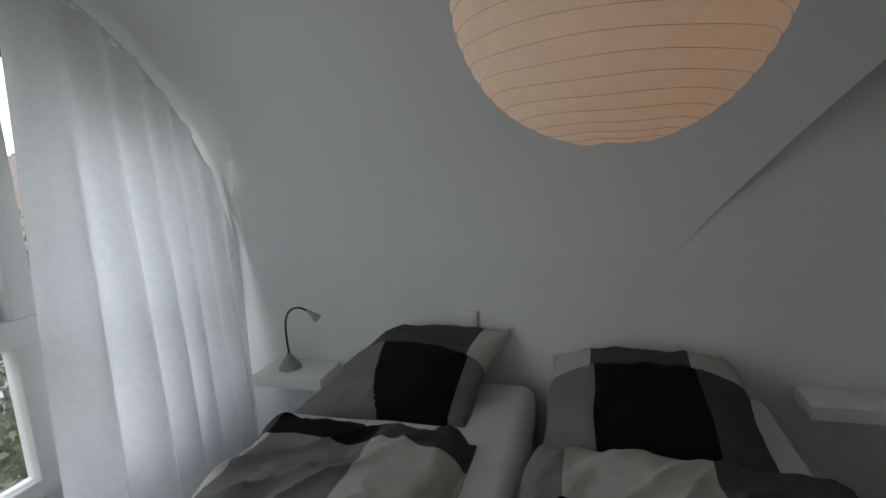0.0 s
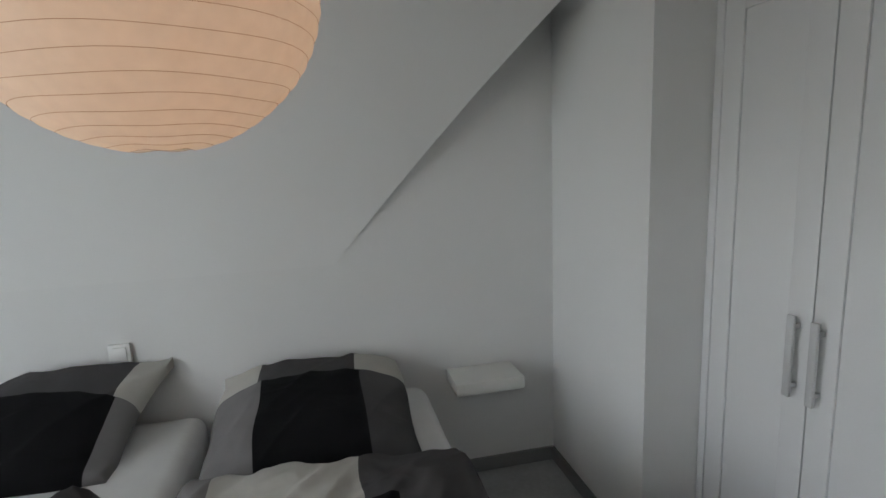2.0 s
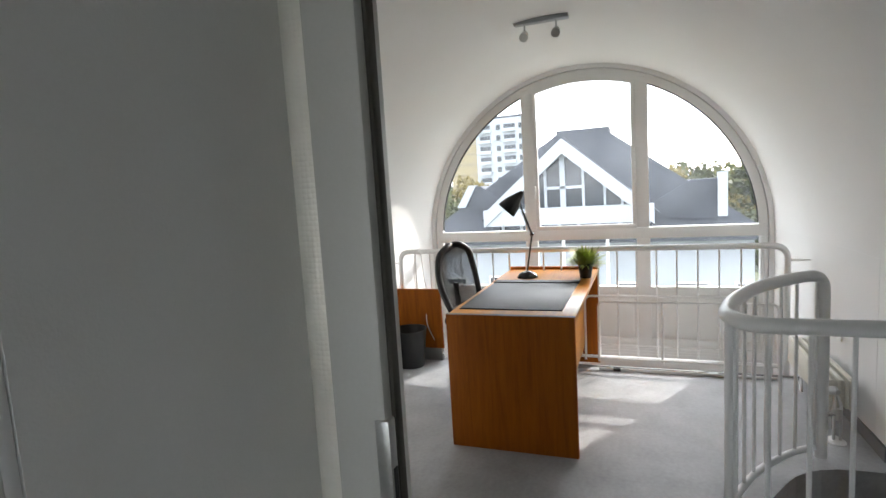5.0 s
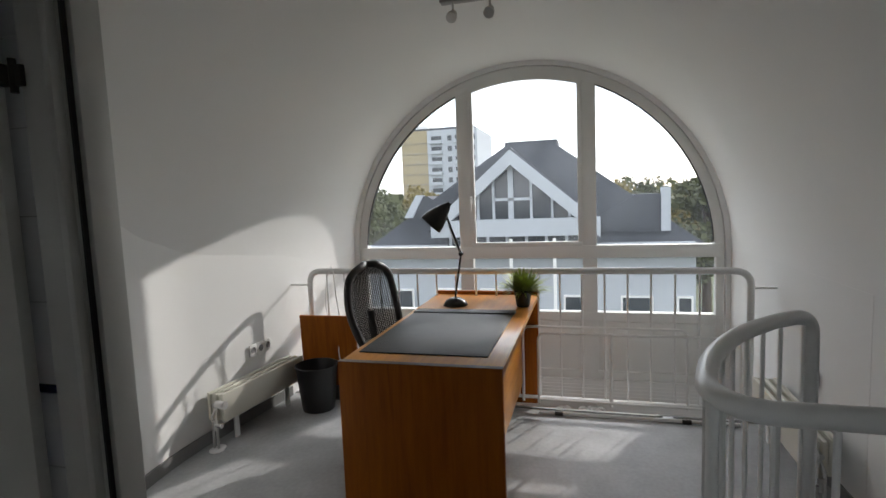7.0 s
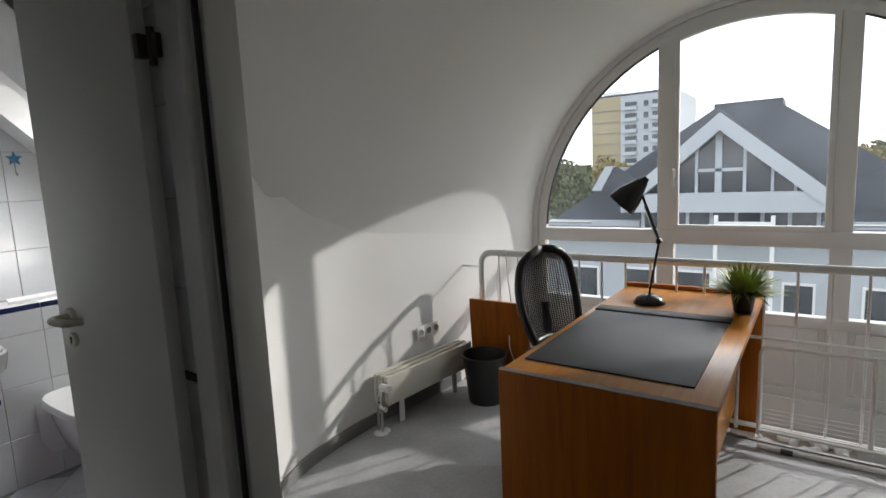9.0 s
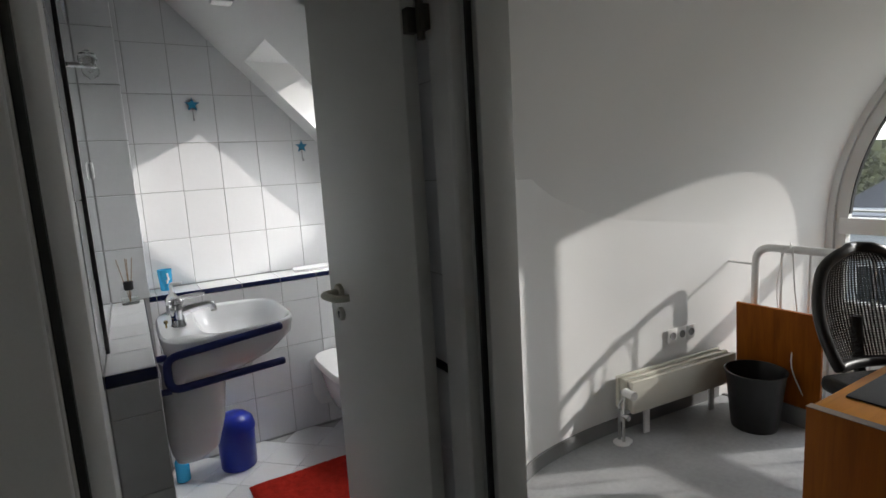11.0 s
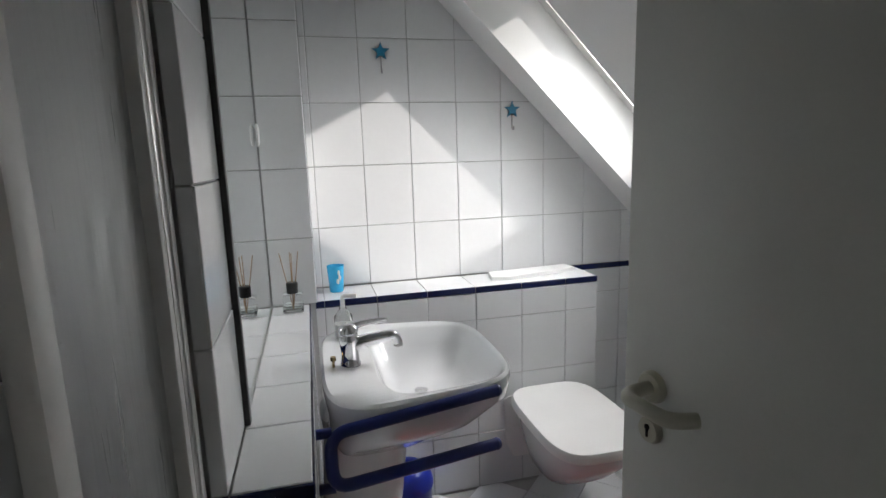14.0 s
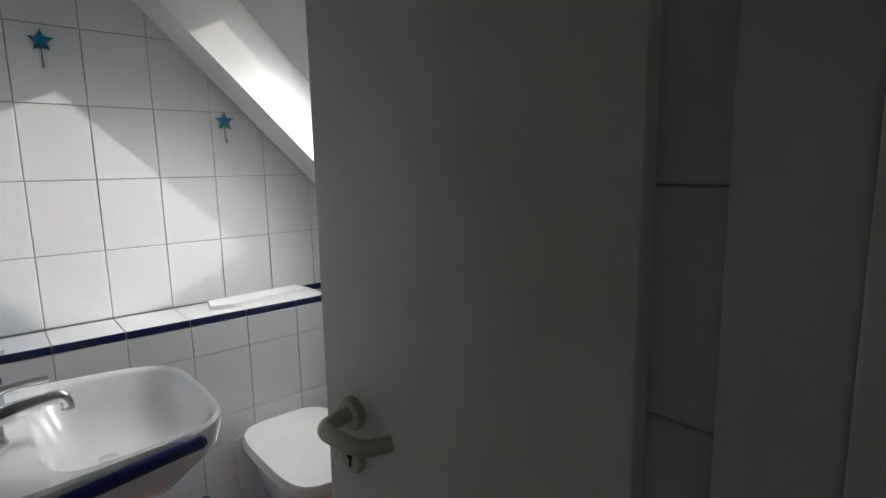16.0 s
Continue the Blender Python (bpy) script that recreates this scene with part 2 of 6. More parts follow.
scatter, share = rn.new("ShaderNodeBsdfTranslucent"), rn.new("ShaderNodeMixShader")
scatter.inputs["Color"].default_value = (0.85, 0.85, 0.8, 1)
share.inputs["Fac"].default_value = 0.35
rl_.new(rn["Principled BSDF"].outputs[0], share.inputs[1])
rl_.new(scatter.outputs[0], share.inputs[2])
rl_.new(share.outputs[0], rn["Material Output"].inputs["Surface"])
FROST = glassy("frosted shower glass", (0.95, 0.97, 0.97), 0.4, 1.3, streaks=True)
SHEER = thin("white sheer curtain", (0.81, 0.82, 0.83), 0.5)
PAPER = thin("white rice paper", (0.88, 0.84, 0.76), 0.6)
WIRE = surface("thin lamp wire", (0.5, 0.36, 0.25), 0.6)
MIRROR = surface("silvered mirror", (0.86, 0.88, 0.88), 0.015, 1.0, vary=0.005, bump=0.0)
LEAFGREEN = surface("grass green leaves", (0.27, 0.33, 0.06), 0.5, vary=0.4, scale=20, bump=0.0)
SOIL = surface("potting soil", (0.03, 0.022, 0.015), 0.95, vary=0.3, bump=0.6)
SLATE = surface("dark slate roof", (0.05, 0.056, 0.068), 0.7, vary=0.2, scale=1.2, bump=0.3, grain=12)
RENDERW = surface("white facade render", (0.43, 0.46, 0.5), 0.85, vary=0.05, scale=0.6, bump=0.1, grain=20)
YELLOWR = surface("yellow facade panel", (0.36, 0.3, 0.185), 0.85, vary=0.05, scale=0.3, bump=0.05, grain=10)
DARKGLASS = surface("dark window glazing", (0.03, 0.037, 0.045), 0.08, vary=0.3, scale=0.7, bump=0.0)
BRICKRED = surface("weathered clay roof tiles", (0.15, 0.125, 0.115), 0.8, vary=0.2, scale=2, bump=0.4, grain=14)
FOLIAGE = surface("autumn foliage", (0.075, 0.085, 0.03), 0.8, vary=0.5, scale=1.2, bump=0.0, grain=9)
FOLIAGE_Y = surface("yellowing foliage", (0.19, 0.15, 0.04), 0.8, vary=0.4, scale=1.2, bump=0.0, grain=9)
BARK = surface("bark", (0.08, 0.06, 0.045), 0.9, vary=0.3, bump=0.5, grain=20)
GROUND = surface("grass and paving", (0.12, 0.13, 0.08), 0.95, vary=0.35, scale=0.2, bump=0.2, grain=6)
PLANK = surface("pale planks", (0.42, 0.38, 0.33), 0.7, vary=0.12, bump=0.15)


# ---- building helpers ----
ORG = {}


def finish(name, bm, material, parent=None, smooth=False):
    bmesh.ops.recalc_face_normals(bm, faces=bm.faces)
    me = bpy.data.meshes.new(name)
    if parent:
        bmesh.ops.translate(bm, verts=bm.verts, vec=-ORG[parent.name])
    bm.to_mesh(me)
    bm.free()
    for m in material if isinstance(material, (list, tuple)) else [material]:
        me.materials.append(m)
    if smooth:
        for p in me.polygons:
            p.use_smooth = True
        me.set_sharp_from_angle(angle=radians(40))
    ob = new(name, me)
    ORG[ob.name] = ORG[parent.name].copy() if parent else Vector()
    ob.parent = parent
    return ob


def part(name, bm, material, parent, label="", smooth=True):
    ob = finish(name, bm, material, parent, smooth)
    return tagged(ob, label) if label else ob


def thing(name, at, label, category, group=""):
    ob = new(name)
    ob.location = at
    ORG[ob.name] = Vector(at)
    return tagged(ob, label, category, group)


def setting(name, bm, material, label="", smooth=False):
    return tagged(finish(name, bm, material, None, smooth), label, kind="structure")


def B():
    return bmesh.new()


def box(bm, x0, x1, y0, y1, z0, z1, bevel=0.0, seg=2, slot=0):
    v = [bm.verts.new((x, y, z)) for z in (z0, z1) for y in (y0, y1) for x in (x0, x1)]
    fs = [bm.faces.new([v[i] for i in q]) for q in ((0, 2, 3, 1), (4, 5, 7, 6), (0, 1, 5, 4), (2, 6, 7, 3), (0, 4, 6, 2), (1, 3, 7, 5))]
    for f in fs:
        f.material_index = slot
    if bevel:
        es = list({e for f in fs for e in f.edges})
        bmesh.ops.bevel(bm, geom=es, offset=bevel, segments=seg, affect="EDGES", profile=0.5)
    return bm


def tube(bm, pts, r, n=8, closed=False, caps=True):
    pts = [Vector(p) for p in pts]
    rad = r if isinstance(r, (list, tuple)) else [r] * len(pts)
    k = len(pts)
    rings, up = [], None
    for i, p in enumerate(pts):
        a = pts[(i - 1) % k] if closed or i else p
        b = pts[(i + 1) % k] if closed or i < k - 1 else p
        d = (b - a).normalized()
        if up is None:
            up = d.orthogonal().normalized()
        up = (up - d * up.dot(d)).normalized()
        side = d.cross(up)
        rings.append([bm.verts.new(p + rad[i] * (math.cos(t) * up + math.sin(t) * side)) for t in [2 * math.pi * j / n for j in range(n)]])
    for i in range(k if closed else k - 1):
        q, w = rings[i], rings[(i + 1) % k]
        for j in range(n):
            bm.faces.new((q[j], q[(j + 1) % n], w[(j + 1) % n], w[j]))
    if caps and not closed:
        bm.faces.new(rings[0][::-1])
        bm.faces.new(rings[-1])
    return bm


def rounded(pts, r, n=5):
    """A polyline with its inner corners rounded."""
    pts = [Vector(p) for p in pts]
    out = [pts[0]]
    for a, b, c in zip(pts, pts[1:], pts[2:]):
        u, w = (a - b), (c - b)
        s = min(r, u.length * 0.49, w.length * 0.49)
        p, q = b + u.normalized() * s, b + w.normalized() * s
        out += [(1 - t) ** 2 * p + 2 * t * (1 - t) * b + t * t * q for t in [i / n for i in range(n + 1)]]
    return out + [pts[-1]]


def lathe(bm, prof, cx, cy, n=24):
    rings = [[bm.verts.new((cx + r * math.cos(t), cy + r * math.sin(t), z)) for t in [2 * math.pi * j / n for j in range(n)]] for r, z in prof]
    for q, w in zip(rings, rings[1:]):
        for j in range(n):
            bm.faces.new((q[j], q[(j + 1) % n], w[(j + 1) % n], w[j]))
    bm.faces.new(rings[0][::-1])
    bm.faces.new(rings[-1])
    return bm


def prism(bm, poly, way):
    """A flat outline pushed along a vector."""
    way = Vector(way)
    a = [bm.verts.new(p) for p in poly]
    b = [bm.verts.new(Vector(p) + way) for p in poly]
    bm.faces.new(a)
    bm.faces.new(b[::-1])
    for i in range(len(a)):
        j = (i + 1) % len(a)
        bm.faces.new((a[i], b[i], b[j], a[j]))
    return bm


def shell(bm, inner, outer):
    """Two grids of equal size, joined at their rims."""
    def grid(rows):
        return [[bm.verts.new(p) for p in r] for r in rows]
    a, b = grid(inner), grid(outer)
    for g in (a, b):
        for p, q in zip(g, g[1:]):
            for i in range(len(p) - 1):
                bm.faces.new((p[i], p[i + 1], q[i + 1], q[i]))
    rim = [(0, j) for j in range(len(a[0]))] + [(i, len(a[0]) - 1) for i in range(1, len(a))]
    rim += [(len(a) - 1, j) for j in range(len(a[0]) - 2, -1, -1)] + [(i, 0) for i in range(len(a) - 2, 0, -1)]
    for (i, j), (k, m) in zip(rim, rim[1:] + rim[:1]):
        bm.faces.new((a[i][j], a[k][m], b[k][m], b[i][j]))
    return bm


def clip(poly, a, b, c):
    """The part of a 2D outline where a*u + b*v <= c."""
    out = []
    for p, q in zip(poly, poly[1:] + poly[:1]):
        dp, dq = a * p[0] + b * p[1] - c, a * q[0] + b * q[1] - c
        if dp <= 0:
            out.append(p)
        if dp * dq < 0:
            t = dp / (dp - dq)
            out.append((p[0] + t * (q[0] - p[0]), p[1] + t * (q[1] - p[1])))
    return out


# ---- plan ----
BED_N, BED_S, BED_W, BED_E = 2.805, -0.005, -1.36, 1.865
BC, BA, BB, BZS, ZS = 1.40, 1.405, 1.34, 1.06, 0.95   # bedroom vault
OC, OA, OB = 1.25, 1.63, 1.58                      # office vault
WX, WC = 6.823, 1.174                              # office window
DOORW0, DOORW1 = 2.45, 2.60                        # wall between bedroom and landing
BATH_S0, BATH_S1, BATH_N = 1.88, 2.00, 4.147
KNEE = 4.73


def roof_bed(z):
    return 0.952 + (z - 1.143) / 1.135


def roof_office(z):
    return 4.71 - (z - 0.88)


def roof_office_z(x):
    return 0.88 + (4.71 - x)


def vault(c, a, b, x_far, cut, zs, n=56, m=10, mouth=None, reach=0.95):
    """A barrel vault; mouth (centre, springing, radius) is the circle to which its window end is drawn in."""
    def rows(e):
        out = []
        for k in range(n + 1):
            t = math.pi * k / n
            x1 = cut(zs + b * math.sin(t))
            row = []
            for i in range(m + 1):
                x = x_far + (x1 - x_far) * i / m
                f = max(0.0, 1 - abs(x - x_far) / reach) if mouth else 0.0
                mc, mz, mr = mouth or (c, zs, a)
                cy, cz, ra, rb = c + (mc - c) * f, zs + (mz - zs) * f, a + (mr - a) * f, b + (mr - b) * f
                row.append((x, cy + (ra + e) * math.cos(t), cz + (rb + e) * math.sin(t)))
            out.append(row)
        return out
    return shell(B(), rows(0.0), rows(0.14))


tagged(setting("ceiling", vault(BC, BA, BB, BED_W, roof_bed, BZS), CEIL, "white plastered barrel vault over the bedroom", True))
tagged(setting("ceiling", vault(OC, OA, OB, WX, roof_office, ZS, m=24, mouth=(WC, 0.925, 1.508), reach=1.95), CEIL, "white plastered barrel vault over the office", True))


def roof_fill(c, a, b, cut, y_lo, y_hi, zs, n=28):
    """The sloping ceiling beside a vault, between its cut edge and the side walls."""
    bm = B()
    for side, lim in ((1, y_hi), (-1, y_lo)):
        inner, outer = [], []
        for k in range(n + 1):
            t = math.pi / 2 * k / n
            y, z = c + side * a * math.cos(t), zs + b * math.sin(t)
            x = cut(z)
            inner.append([(x, y, z), (x, lim, z)])
            outer.append([(x, y, z + 0.16), (x, lim, z + 0.16)])
        shell(bm, inner, outer)
    return bm


setting("ceiling", roof_fill(BC, BA, BB, roof_bed, BED_S - 0.05, BED_N + 0.1, BZS), CEIL, "white sloping ceiling of the bedroom")
setting("ceiling", roof_fill(OC, OA, OB, roof_office, -1.45, 2.96, ZS), CEIL, "white sloping ceiling of the landing")
zb, zo = BZS + BB, ZS + OB
bm = B()
prism(bm, [(roof_bed(zb), BED_S - 0.05, zb), (2.52, BED_S - 0.05, zb + 1.135 * (2.52 - roof_bed(zb))), (2.52, 2.95, zb + 1.135 * (2.52 - roof_bed(zb))), (roof_bed(zb), 2.95, zb)], (0, 0, 0.15))
prism(bm, [(roof_office(zo), -1.45, zo), (2.52, -1.45, roof_office_z(2.52)), (2.52, 2.96, roof_office_z(2.52)), (roof_office(zo), 2.96, zo)], (0, 0, 0.15))
setting("ceiling", bm, CEIL, "white ceiling slopes meeting at the ridge")

# floors
hole = rounded([(3.80, -1.45, 0), (3.80, 0.30, 0), (4.05, 0.32, 0), (4.62, -0.02, 0), (4.64, -1.45, 0)], 0.22)
outline = [(DOORW0, -1.45, 0)] + [tuple(p) for p in hole] + [(5.86, -1.45, 0), (5.86, 2.98, 0), (3.62, 2.98, 0), (3.62, 1.95, 0), (DOORW0, 1.95, 0)]
bm = B()
prism(bm, outline, (0, 0, -0.22))
box(bm, BED_W - 0.1, DOORW0, BED_S - 0.1, BED_N + 0.1, -0.22, 0.0)
floor = setting("floor", bm, FLOOR, "grey smooth floor covering of bedroom and office")
bm = B()
box(bm, 2.0, 4.8, 2.0, 4.25, -0.22, -0.012)
bath_floor = setting("floor", bm, GROUT, "white diagonal floor tiles of the bathroom")
bm = box(B(), 2.74, 3.62, 1.945, 2.03, -0.15, 0.004, 0.002)
setting("threshold", bm, STEEL, "narrow metal threshold under the bathroom door")
bm = B()
box(bm, 2.3, 7.2, -1.6, 3.2, -2.75, -2.6)
setting("floor", bm, FLOOR, "grey floor of the storey below")

# bedroom walls
bm = B()
box(bm, BED_W - 0.12, 2.0, BED_N, BED_N + 0.12, -0.2, 2.75)
setting("wall_north", bm, PLASTER, "white plastered wall behind the beds")
bm = B()
box(bm, BED_W - 0.12, DOORW0, BED_S - 0.12, BED_S, -0.2, 2.75)
setting("wall_south", bm, PLASTER, "white plastered bedroom wall")
bm = B()
box(bm, BED_E, 2.0, 2.07, BED_N, -0.2, 2.95)
box(bm, 2.0, 2.66, 2.07, 2.13, -0.2, 2.95)
setting("wall_east", bm, PLASTER, "white plastered wall beside the wardrobe")
bm = B()
box(bm, 2.106, DOORW1, 1.24, 1.27, -0.2, 2.95)
setting("wall_east_2", bm, PLASTER, "white plastered side wall between wardrobe and door")
bm = B()
box(bm, DOORW0, DOORW1, -1.45, 0.08, -2.6, 3.1)
box(bm, DOORW0, DOORW1, 0.08, 1.24, 2.07, 3.1)
box(bm, 2.58, 2.66, 1.27, 1.95, -0.2, 3.1)
box(bm, 2.085, 2.58, 1.27, 2.07, 2.003, 2.9)
setting("wall_middle", bm, PLASTER, "white plastered wall between bedroom and landing")

# landing and office walls
bm = B()
box(bm, 2.66, 2.74, BATH_S0, BATH_S1, -0.2, 3.0)
box(bm, 2.74, 3.72, BATH_S0, BATH_S1, 2.07, 3.0)
setting("wall_bathroom_front", bm, PLASTER, "white plastered wall around the bathroom door")
plan = rounded([(3.712, 2.006, 0), (3.79, 2.28, 0), (4.03, 2.60, 0), (4.38, 2.82, 0), (4.84, 2.872, 0), (5.88, 2.776, 0), (WX + 0.01, 2.684, 0)], 0.3, 8)


def curve_wall(pts, z0, z1, thick):
    pts = [Vector(p) for p in pts]
    outer = []
    for i, p in enumerate(pts):
        d = (pts[min(i + 1, len(pts) - 1)] - pts[max(i - 1, 0)]).normalized()
        outer.append(p + Vector((-d.y, d.x, 0)) * thick)
    def rise(p):
        top = max(z1, roof_office_z(p.x) + 0.12)
        return [z0 + (top - z0) * k / 4 for k in range(5)]
    return shell(B(), [[(p.x, p.y, z) for z in rise(p)] for p in pts], [[(q.x, q.y, z) for z in rise(p)] for p, q in zip(pts, outer)])


setting("wall_office_north", curve_wall(plan, -0.2, 1.35, 0.05), PLASTER, "white plastered office wall curving in towards the landing", True)
bm = B()
box(bm, KNEE, WX + 0.1, OC - OA - 0.12, OC - OA, -2.6, 1.0)
setting("wall_office_south", bm, PLASTER, "white plastered office wall")
setting("wall_office_south_2", prism(B(), [(KNEE + 0.15, OC - OA - 0.01, -2.6), (WX, OC - OA - 0.01, -2.6), (WX, WC - 1.508, -2.6), (KNEE + 0.15, OC - OA + 0.001, -2.6)], (0, 0, 3.55)), PLASTER, "white plastered office wall drawn in towards the window")
setting("wall_knee", box(B(), KNEE, KNEE + 0.12, -1.45, OC - OA - 0.12, -2.6, 1.05), PLASTER, "white plastered knee wall by the stairs")
setting("wall_landing_south", box(B(), DOORW1, KNEE + 0.12, -1.57, -1.45, -2.6, 3.1), PLASTER, "white plastered end wall of the landing")
setting("wall_below_2", box(B(), 5.84, WX + 0.1, 2.885, 3.05, -2.6, -0.2), PLASTER, "white wall below the gallery")
bm = B()
well = [(p.x, p.y, 0) for p in hole]
shell(bm, [[(x, y, -0.225), (x, y, -2.6)] for x, y, z in well], [[(x + 0.03, y + 0.03, -0.225), (x + 0.03, y + 0.03, -2.6)] for x, y, z in well])
setting("wall_stairwell", bm, PLASTER, "white curved wall of the stairwell", True)
bm = B()
box(bm, 5.70, 5.84, -0.38, 2.88, -2.6, -0.225)
setting("wall_below", bm, PLASTER, "white wall below the gallery edge")


# end walls with their round-headed openings
def arch_wall(x0, x1, c, r, zc, z_low, y_lo, y_hi, z_bot, z_top, n=40):
    ins, outs = [], []
    path = [(c + r, z_low)] + [(c + r * math.cos(math.pi * k / n), zc + r * math.sin(math.pi * k / n)) for k in range(n + 1)] + [(c - r, z_low)]
    for i, (y, z) in enumerate(path):
        t = math.pi * max(0, min(n, i - 1)) / n
        s, q = math.cos(t), math.sin(t)
        k = min((y_hi - c) / s if s > 1e-6 else 99, (y_lo - c) / s if s < -1e-6 else 99, (z_top - zc) / q if q > 1e-6 else 99)
        yo, zo_ = (c + k * s, zc + k * q) if 0 < i < len(path) - 1 else ((y_hi if i == 0 else y_lo), z_bot)
        ins.append([(x0, y, z), (x1, y, z)])
        outs.append([(x0, yo, zo_), (x1, yo, zo_)])
    bm = shell(B(), [[a[0], o[0]] for a, o in zip(ins, outs)], [[a[1], o[1]] for a, o in zip(ins, outs)])
    box(bm, x0, x1, c - r, c + r, z_bot, z_low)
    return bm


setting("wall_office_east", arch_wall(WX - 0.02, WX + 0.2, WC, 1.472, 0.925, -0.12, -0.6, 2.95, -2.6, 2.58), PLASTER, "white end wall around the arched office window")
BWC, BWR = 1.42, 1.30
setting("wall_bedroom_west", arch_wall(BED_W - 0.2, BED_W + 0.01, BWC, BWR + 0.005, 0.95, 0.1, -0.2, 3.0, -0.2, 2.7), PLASTER, "white end wall around the arched bedroom window")


def arch_window(name, x, c, r, zc, z_low, rail_z, low_z, mull, label, d=0.07, out=1):
    """An arched window: outer frame, transom, mullions, a wider middle sash, lower panes and panels."""
    win = tagged(new(name), label, kind="structure")
    ORG[win.name] = Vector()
    w = 0.058 if out > 0 else 0.085

    def ring(ro, ri, x0, x1, a0, a1, n=40):
        i2 = [[(x0, c + ri * math.cos(t), zc + ri * math.sin(t)), (x1, c + ri * math.cos(t), zc + ri * math.sin(t))] for t in [a0 + (a1 - a0) * k / n for k in range(n + 1)]]
        o2 = [[(x0, c + ro * math.cos(t), zc + ro * math.sin(t)), (x1, c + ro * math.cos(t), zc + ro * math.sin(t))] for t in [a0 + (a1 - a0) * k / n for k in range(n + 1)]]
        return shell(B(), i2, o2)
    part("window_frame", ring(r, r - w, x, x + d, 0, math.pi), FRAME, win)
    part("bead", ring(r - w + 0.02, r - w - 0.012, x - 0.008, x + 0.012, 0.02, math.pi - 0.02), FRAME, win)
    part("gasket", ring(r - w - 0.0125, r - w - 0.0185, x - 0.004, x + 0.03, 0.05, math.pi - 0.05), GASKET, win, "black glazing gasket")
    bm = B()
    for s in (-1, 1):
        y0, y1 = sorted((c + s * r, c + s * (r - w)))
        box(bm, x, x + d, y0, y1, z_low, zc, 0.004)
    box(bm, x, x + d, c - r + w, c + r - w, z_low, z_low + 0.07, 0.004)
    part("post", bm, FRAME, win)
    part("transom", box(B(), x - 0.012, x + d + 0.004, c - r + w * 0.4, c + r - w * 0.4, rail_z - 0.1, rail_z, 0.006), FRAME, win)
    part("sill_bar", box(B(), x - 0.004, x + d + 0.002, c - r + w, c + r - w, low_z - 0.07, low_z, 0.005), FRAME, win)
    ri = r - w

    def head(y):
        return zc + math.sqrt(max(ri * ri - (y - c) ** 2, 0))
    for y0, y1 in mull:
        ym = (y0 + y1) / 2
        part("mullion", box(B(), x - 0.006, x + d + 0.006, y0, y1, rail_z, head(ym) + 0.03, 0.005), FRAME, win)
        part("mullion", box(B(), x - 0.002, x + d + 0.001, y0 - 0.004, y1 + 0.004, z_low, rail_z - 0.09, 0.005), FRAME, win)
    # panes
    cells = [(c - ri, mull[0][0]), (mull[0][1], mull[1][0]), (mull[1][1], c + ri)]
    for k, (y0, y1) in enumerate(cells):
        poly = [(x + d * 0.5, y0, rail_z), (x + d * 0.5, y1, rail_z)]
        poly += [(x + d * 0.5, y1 + (y0 - y1) * i / 16, max(head(y1 + (y0 - y1) * i / 16), rail_z + 0.005)) for i in range(17)]
        clean = [p for i, p in enumerate(poly) if i == 0 or (Vector(p) - Vector(poly[i - 1])).length > 1e-4]
        if (Vector(clean[0]) - Vector(clean[-1])).length < 1e-4:
            clean.pop()
        g = part("pane", prism(B(), clean, (0.005, 0, 0)), GLASS, win, smooth=False)
        g.visible_shadow = False
        g = part("pane", box(B(), x + d * 0.5, x + d * 0.5 + 0.005, y0, y1, low_z, rail_z - 0.1), GLASS, win, smooth=False)
        g.visible_shadow = False
        if k == 1:
            sash = B()
            ys = [y1 + (y0 - y1) * i / 16 for i in range(17)]
            shell(sash, [[(x - 0.016, yy, head(yy) - 0.045), (x + 0.02, yy, head(yy) - 0.045)] for yy in ys], [[(x - 0.016, yy, head(yy) + 0.01), (x + 0.02, yy, head(yy) + 0.01)] for yy in ys])
            box(sash, x - 0.016, x + 0.02, y0, y1, rail_z - 0.005, rail_z + 0.035, 0.004)
            box(sash, x - 0.016, x + 0.02, y0, y0 + 0.035, rail_z + 0.03, head(y0) - 0.03, 0.004)
            box(sash, x - 0.016, x + 0.02, y1 - 0.035, y1, rail_z + 0.03, head(y1) - 0.03, 0.004)
            part("sash", sash, FRAME, win)
        pz0, pz1 = z_low + 0.06, low_z - 0.06
        if pz1 - pz0 > 0.1:
            part("panel", box(B(), x + 0.015, x + d - 0.01, y0, y1, z_low, low_z - 0.05), FRAME, win)
            part("panel_field", box(B(), x + 0.004, x + 0.018, y0 + 0.04, y1 - 0.04, pz0 + 0.03, pz1 - 0.02, 0.004), FRAME, win)
    hy = mull[1][0] - 0.016
    hd = box(B(), x - 0.03, x - 0.012, hy, hy + 0.02, rail_z + 0.36, rail_z + 0.42, 0.004)
    tube(hd, [(x - 0.03, hy + 0.01, rail_z + 0.41), (x - 0.05, hy + 0.01, rail_z + 0.41), (x - 0.05, hy + 0.01, rail_z + 0.3)], 0.008)
    part("window_handle", hd, PLASTIC_W, win, "white window handle")
    return win


arch_window("window_1", WX, WC, 1.468, 0.925, -0.12, 0.968, 0.43, [(0.62, 0.725), (1.62, 1.725)], "white arched office window with transom and lower panels")
arch_window("window_2", BED_W - 0.12, BWC, BWR, 0.95, 0.1, 1.03, 0.42, [(0.88, 0.98), (1.86, 1.96)], "white arched bedroom window with lower panes", out=-1)

